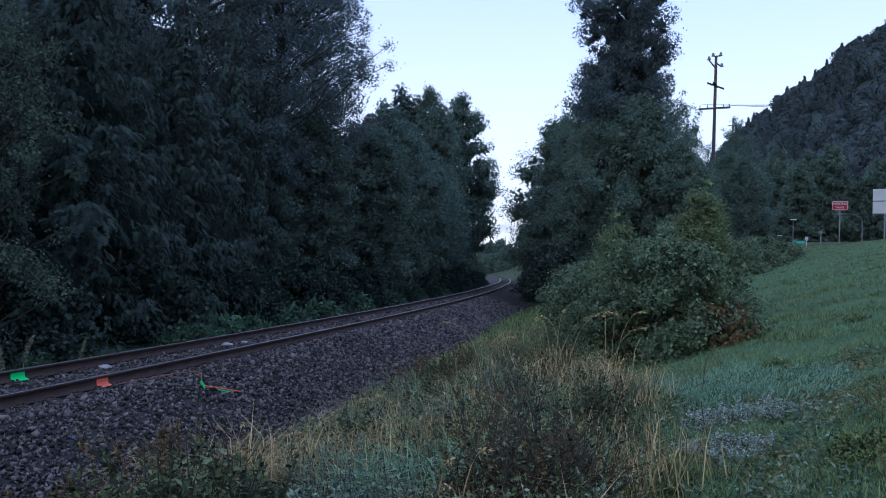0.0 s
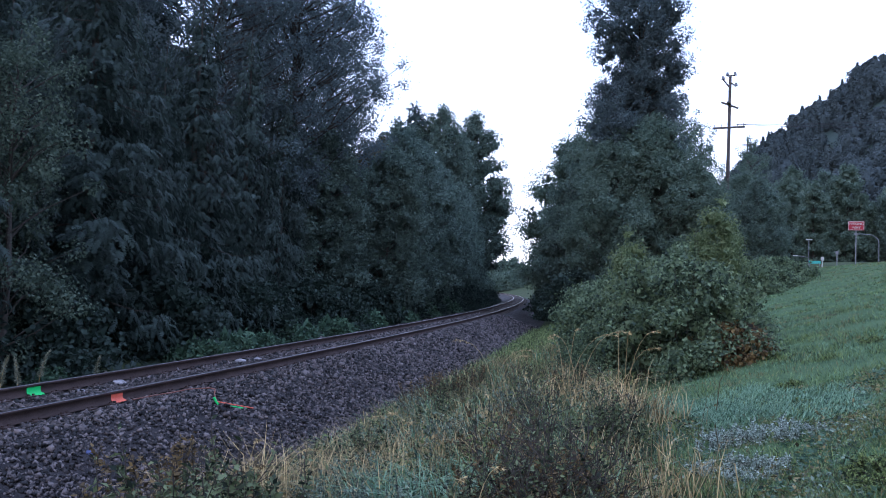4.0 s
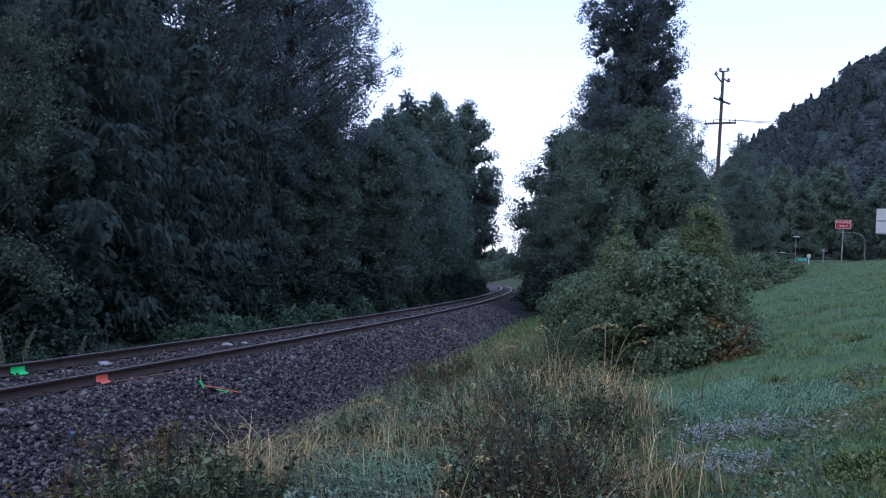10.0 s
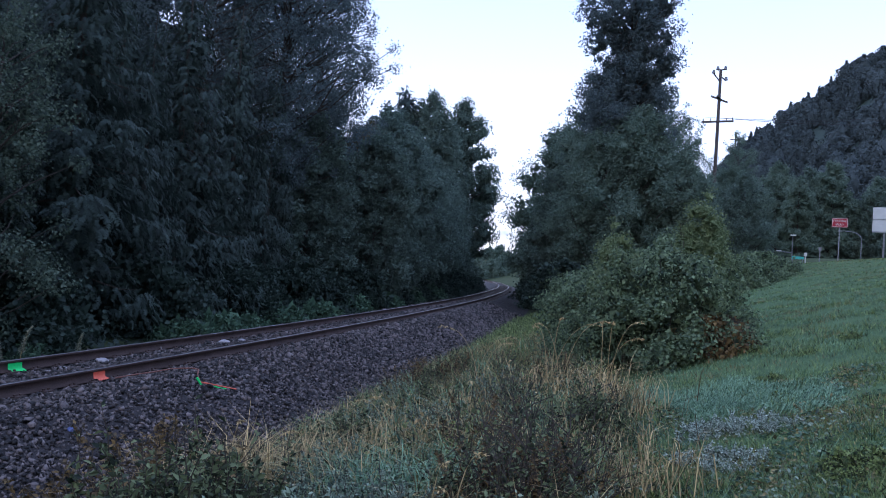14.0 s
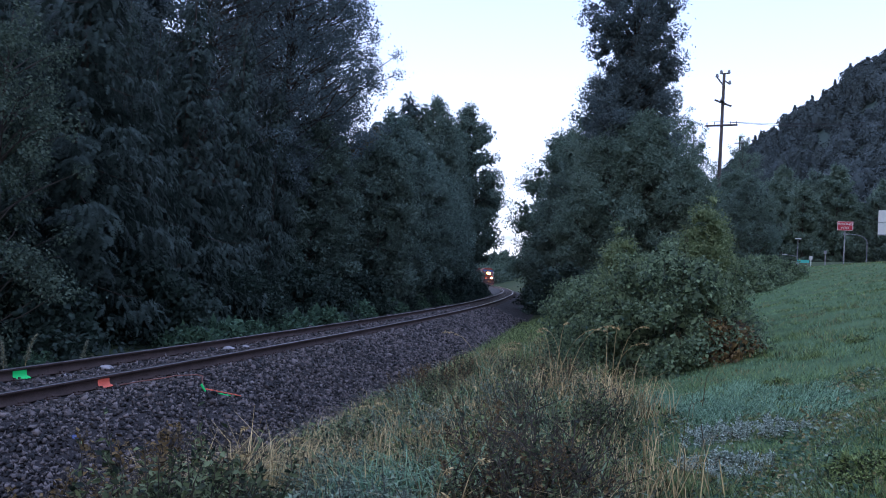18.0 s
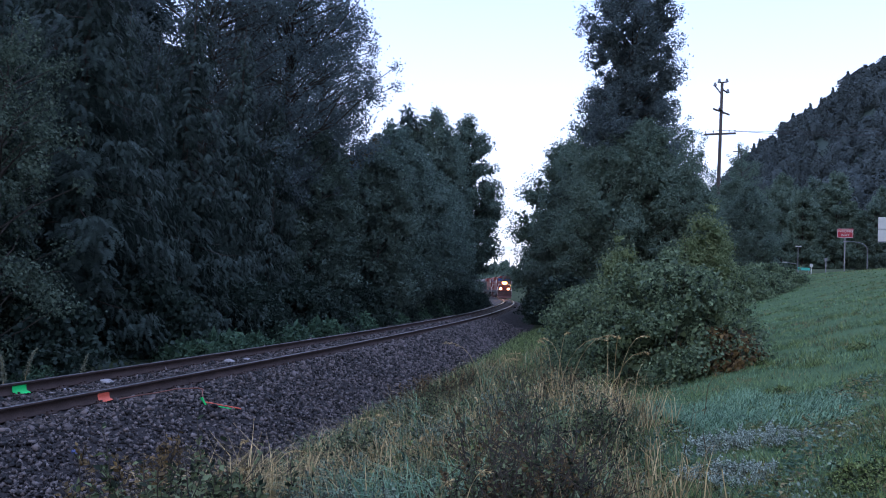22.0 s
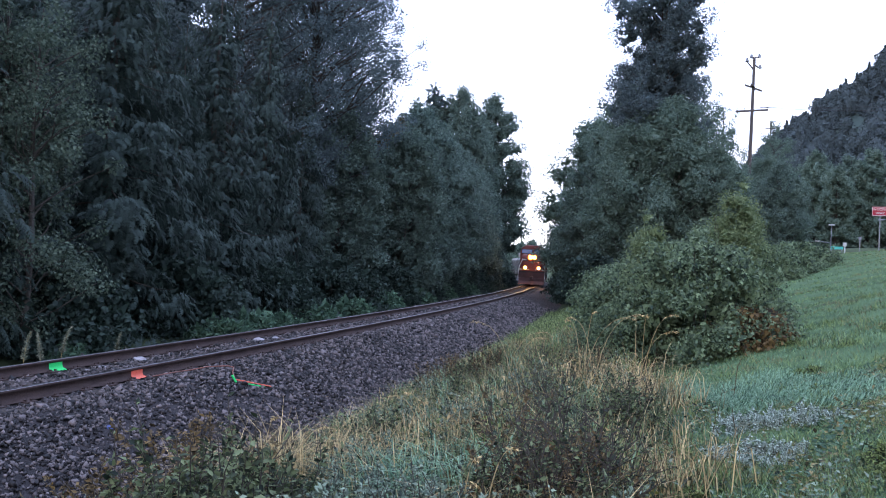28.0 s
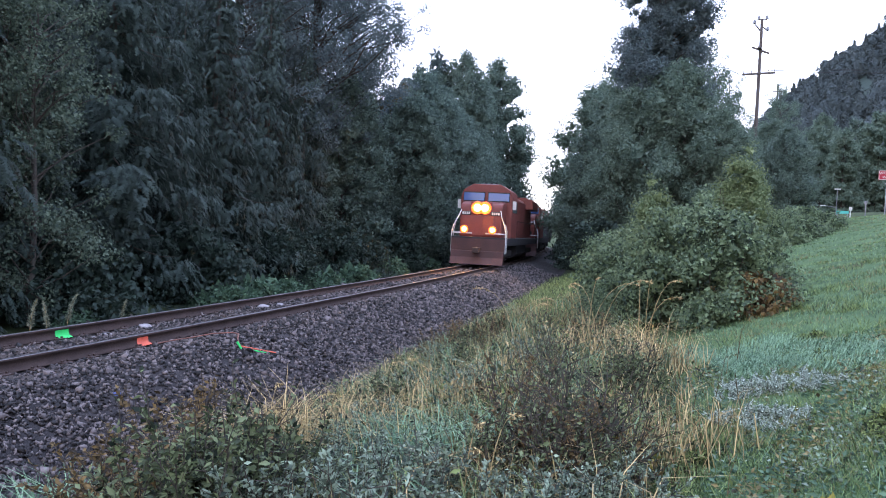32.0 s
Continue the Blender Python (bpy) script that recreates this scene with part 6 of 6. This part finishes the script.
def shrub_meshes(seed, r, h, n_stem, per, leaf, mat, stem_mat):
    """An open shrub: thin forking stems, leaves in sprays along their upper parts."""
    g = np.random.default_rng(seed)
    paths, at, way = [], [], []
    for i in range(n_stem):
        a, q = g.uniform(0, 6.283), g.random() ** 0.6
        b = np.array([np.cos(a) * r * 0.25 * q, np.sin(a) * r * 0.25 * q, -0.03])
        tip = np.array([np.cos(a) * r * q, np.sin(a) * r * q, h * g.uniform(0.55, 1.1) * (1 - 0.3 * q)])
        mid = (b + tip) / 2 + np.array([0, 0, 0.15 * h]) + g.normal(size=3) * 0.05
        t = np.linspace(0, 1, 6)[:, None]
        pts = (1 - t) ** 2 * b + 2 * t * (1 - t) * mid + t * t * tip
        paths.append((pts, np.linspace(0.007, 0.002, 6)))
        for k in range(3):
            t0 = g.uniform(0.4, 0.9)
            p0 = (1 - t0) ** 2 * b + 2 * t0 * (1 - t0) * mid + t0 * t0 * tip
            e = p0 + unit(g.normal(size=3) * 0.6 + (tip - b)) * g.uniform(0.12, 0.3) * h
            paths.append((np.array([p0, (p0 + e) / 2 + g.normal(size=3) * 0.01, e]), np.array([0.004, 0.003, 0.0015])))
            u = g.random(per // 4)[:, None]
            at.append(p0 + (e - p0) * u)
            way.append(np.repeat((e - p0)[None], per // 4, 0) / np.linalg.norm(e - p0) + g.normal(size=(per // 4, 3)) * 0.8)
        u = g.uniform(0.45, 1.0, per)[:, None]
        p = (1 - u) ** 2 * b + 2 * u * (1 - u) * mid + u * u * tip
        at.append(p)
        way.append(unit(tip - b)[None] * 0.6 + g.normal(size=(per, 3)) * 0.8)
    at, way = np.concatenate(at), np.concatenate(way)
    v, f = kites(at, way * np.array([1, 1, 0.6]), leaf * g.uniform(0.5, 1.4, len(at)), 0.5, g, np.array([[0, 0, 1.0]]) + 0.8 * g.normal(size=at.shape), 0.2)
    return mesh_of("stems", *tubes(paths, 4), stem_mat), mesh_of("foliage", v, f, mat)


def build_shrubs():
    g = "low shrubs in the foreground"
    snow = bush_of("snowberry_shrub", "low shrub with grey green leaves", "shrub", *shrub_meshes(41, 0.5, 0.8, 34, 52, 0.038, M_SNOWBERRY, M_TWIG), g)
    stand(snow, [(-0.83, 4.00, 0, 1.00), (-0.46, 3.90, 150, 1.00), (-0.13, 4.40, 280, 0.90), (0.22, 3.80, 100, 0.85), (0.68, 4.00, 310, 0.80), (0.90, 4.20, 50, 0.75), (-1.06, 4.10, 200, 1.00), (0.44, 3.50, 80, 0.80), (-1.12, 4.90, 60, 0.80), (-0.51, 4.90, 260, 0.80), (-1.3, 5.2, 20, 0.8), (-0.9, 5.6, 110, 0.75), (-0.45, 5.4, 190, 0.7), (0.0, 5.8, 250, 0.65), (-0.7, 6.2, 330, 0.75), (-1.2, 6.0, 60, 0.7), (0.3, 5.5, 140, 0.65)])
    rus = bush_of("rose_shrub", "open shrub with russet and green leaves", "shrub", *shrub_meshes(42, 0.55, 1.15, 22, 34, 0.042, M_RUSSET, M_TWIG), g)
    stand(rus, [(-2.12, 5.00, 0, 1.10), (-2.01, 5.40, 90, 1.15), (-1.68, 5.30, 200, 1.10), (-1.79, 4.50, 300, 0.90), (0.40, 4.90, 130, 0.75), (0.68, 5.10, 30, 0.80), (0.87, 4.90, 160, 0.75)])
    grn = bush_of("rose_shrub", "open shrub with dull green leaves", "shrub", *shrub_meshes(43, 0.55, 1.0, 26, 44, 0.044, M_WILLOWDULL, M_TWIG), g)
    stand(grn, [(-1.42, 4.20, 0, 1.15), (-1.20, 4.40, 110, 1.10), (-1.57, 4.10, 60, 1.10), (-1.02, 4.60, 220, 0.95), (-1.48, 4.90, 280, 1.10), (0.22, 4.90, 250, 0.70), (0.88, 4.60, 40, 0.65)])
    dead = bush_of("dead_shrub", "half bare brown tangled shrub with few leaves", "shrub", *shrub_meshes(44, 0.5, 1.0, 34, 9, 0.042, M_WILLOWDULL, M_TWIG), g)
    stand(dead, [(0.61, 5.20, 0, 1.05), (0.91, 5.50, 140, 1.05), (0.46, 5.00, 220, 0.85), (0.67, 4.80, 60, 0.90), (1.03, 5.20, 300, 0.80)])
    yel = bush_of("yellow_weed", "small weed with yellow green leaves", "plant", *shrub_meshes(45, 0.22, 0.35, 9, 16, 0.06, M_YELLOW, M_TWIG), g)
    stand(yel, [(1.12, 5.45, 0, 1.3), (-1.75, 5.6, 90, 0.9), (1.9, 4.0, 10, 0.8)])
    for k in range(26):
        s, w = rng.uniform(7, 17), rng.uniform(5.0, 8.4)
        x, y, _ = on_line(s, w)
        thing = (grn, dead, snow, rus)[k % 4]
        if float(y) > 5.2:
            copy_thing(thing, pose(float(x), float(y), ground_at(x, y) - 0.05, 0, 0, k * 77)).scale = (0.8, 0.8, 0.8)
    fro = bush_of("silver_weed", "low weed with silvery frosted leaves", "plant", *shrub_meshes(46, 0.3, 0.26, 34, 46, 0.027, M_FROSTLEAF, M_TWIG), "silvery weeds on the lawn")
    stand(fro, [(2.5, 7.2, 0, 0.75), (2.7, 7.15, 60, 0.8), (2.9, 7.05, 120, 0.7), (3.1, 6.95, 200, 0.75), (2.65, 7.5, 260, 0.65), (2.92, 7.38, 310, 0.75), (3.2, 7.25, 30, 0.7), (3.35, 6.9, 90, 0.55), (2.2, 6.35, 140, 0.7), (2.36, 6.25, 30, 0.8), (2.52, 6.15, 80, 0.75), (2.66, 6.0, 140, 0.7), (2.3, 6.02, 220, 0.6), (2.46, 5.9, 300, 0.6)])
    yar = bush_of("yarrow_weed", "low leafy bright green weed in the lawn", "plant", *shrub_meshes(48, 0.28, 0.2, 26, 40, 0.032, M_GRASS, M_TWIG), "green weeds on the lawn")
    stand(yar, [(3.0, 5.3, 0, 1.0), (3.2, 5.5, 90, 0.9), (2.85, 5.1, 200, 0.8), (1.7, 5.4, 50, 0.8), (1.9, 6.6, 120, 0.8), (3.9, 8.4, 20, 0.7), (4.3, 9.6, 70, 0.8), (5.2, 12.5, 150, 0.9), (5.9, 14.5, 10, 0.9), (6.6, 12.0, 210, 0.9)])
    for k, (st, w, h, bend_) in enumerate(((12.15, -2.55, 0.5, -0.25), (12.7, -2.6, 0.4, -0.3), (13.75, -2.5, 0.55, 0.12), (14.3, -2.6, 0.48, -0.1), (14.75, -2.55, 0.62, 0.2), (16.6, -2.7, 0.35, 0.1))):
        x, y, _ = on_line(st, w)
        x, y = float(x), float(y)
        tall = tagged(new("seed_stalk"), "pale furry seed stalk bending over beyond the rails", "plant", "pale seed stalks")
        tall.matrix_basis = pose(x, y, ground_at(x, y) + 0.05)
        t = np.linspace(0, 1, 8)[:, None]
        top = h + 0.5
        pts = np.concatenate([bend_ * t ** 2, 0 * t, top * (t - 0.18 * t ** 3)], 1)
        put("stem", mesh_of("stem", *tubes([(pts, np.linspace(0.009, 0.004, 8))], 5), M_STRAW), tall)
        u = rng.uniform(0.35, 1.0, 260)[:, None]
        at = np.concatenate([bend_ * u ** 2, 0 * u, top * (u - 0.18 * u ** 3)], 1)
        v, f = kites(at, rng.normal(size=at.shape) + np.array([0, 0, 0.4]), 0.09 * (1.15 - 0.7 * u[:, 0]), 0.28, rng, rng.normal(size=at.shape), 0.2)
        put("seed_head", mesh_of("seed_head", v, f, M_SEED), tall, "pale furry seeds")


def build_arching_stems():
    g = np.random.default_rng(61)
    for cx, cy, n, h, out in ((0.75, 10.8, 3, 1.35, 0.9), (1.6, 10.0, 5, 1.3, 0.6), (-1.5, 6.2, 4, 1.0, 0.5), (2.1, 9.3, 4, 1.2, 0.5), (0.15, 4.5, 3, 0.75, 0.2), (-0.4, 7.4, 3, 0.9, 0.5)):
        z = ground_at(cx, cy)
        tuft = tagged(new("grass_tuft"), "tall dry grass stems arching over with seed heads", "grass tuft", "arching grass tufts")
        tuft.matrix_basis = pose(cx, cy, z)
        for k in range(n):
            a, r = g.uniform(0, 6.283), out * g.uniform(0.5, 1.1)
            b = np.array([g.normal() * 0.08, g.normal() * 0.08, -0.02])
            d = np.array([np.cos(a), np.sin(a) * 0.5, 0])
            t = np.linspace(0, 1, 9)[:, None]
            hh = h * g.uniform(0.75, 1.05)
            pts = b + d * r * t ** 2 + np.array([0, 0, 1.0]) * hh * (1.55 * t - 0.62 * t ** 3)
            put("stem", mesh_of("stem", *tubes([(pts, np.linspace(0.0045, 0.002, 9))], 4), M_STRAW), tuft)
            u = g.uniform(0.8, 1.0, 26)[:, None]
            at = b + d * r * u ** 2 + np.array([0, 0, 1.0]) * hh * (1.55 * u - 0.62 * u ** 3)
            v, f = leaves(at, d[None] * 0.5 + np.array([[0, 0, -0.3]]) + g.normal(size=(26, 3)) * 0.4, 0.035, 0.3, g)
            put("seed_head", mesh_of("seed_head", v, f, M_STRAW), tuft)


# ---- build the place ----
build_ground()
build_bed()
build_road()
build_lawn()
build_track()
build_hills()
build_left_trees()
build_right_trees()
build_far_trees()
build_bushes()
build_grass()
build_shrubs()
build_arching_stems()
build_signs()
build_pole()
build_litter()

M_CARWHITE = material("white_car_paint", (0.6, 0.6, 0.62), (0.75, 0.75, 0.77), 0.3, 2, 30, 0.02)
M_CARSILVER = material("silver_blue_car_paint", (0.25, 0.31, 0.48), (0.4, 0.47, 0.66), 0.3, 2, 30, 0.02)
M_CARDARK = material("dark_blue_car_paint", (0.018, 0.024, 0.05), (0.04, 0.05, 0.10), 0.3, 2, 30, 0.02)
PICKUP = build_car("dark pickup truck with a white canopy and lit headlights", 5.6, 1.85, M_CARDARK, True)
WHITE_CAR = build_car("white car driving along the highway", 4.6, 1.62, M_CARWHITE)
SILVER_CAR = build_car("silver blue car driving along the highway", 4.7, 1.6, M_CARSILVER)
GREY_CAR = build_car("grey saloon car driving along the highway", 4.6, 1.45, M_CARSILVER)
LIT_CAR = build_car("pale car with headlights on driving along the highway", 4.6, 1.62, M_CARSILVER)
TRAIN = [(build_locomotive("red diesel freight locomotive with lit headlights", True), 11.1), (build_locomotive("red diesel locomotive coupled behind the first", False), 33.9)]
hopper = build_hopper()
TRAIN += [(hopper, 54.2)] + [(copy_thing(hopper, pose(0, 0, 0)), 54.2 + 17.4 * k) for k in (1, 2, 3)]


def motions():
    # the train rolls down the line at a steady pace; the nose is at 42.9 m along it at 32 s
    times = [float(t) for t in np.arange(0, 32.01, 1.0)]
    for thing, behind in TRAIN:
        rows = []
        for t in times:
            x, y, h = on_line(42.9 + 11.73 * (32 - t) + behind)
            rows.append((t, pose(float(x), float(y), 0, 0, 0, -90 - math.degrees(float(h)))))
        walk(thing, rows)
    # cars on the ramp: the second at which each passes the middle of the visible stretch
    for car, at in ((PICKUP, 1.80), (WHITE_CAR, 6.31), (SILVER_CAR, 7.60), (GREY_CAR, 19.78), (LIT_CAR, 24.72)):
        rows = []
        for t in (0.0, max(0.2, at - 3.0), at - 1.4, at - 0.7, at, at + 0.7, at + 1.4, at + 3.0, at + 5.0, 32.0):
            q = 16.1 * min(5.5, max(-2.1, t - at))
            rows.append((t, pose(ROAD_AT[0] + ROAD_WAY[0] * q, ROAD_AT[1] + ROAD_WAY[1] * q, ROAD_Z, 0, 0, math.degrees(math.atan2(ROAD_WAY[1], ROAD_WAY[0])))))
        walk(car, rows)


motions()
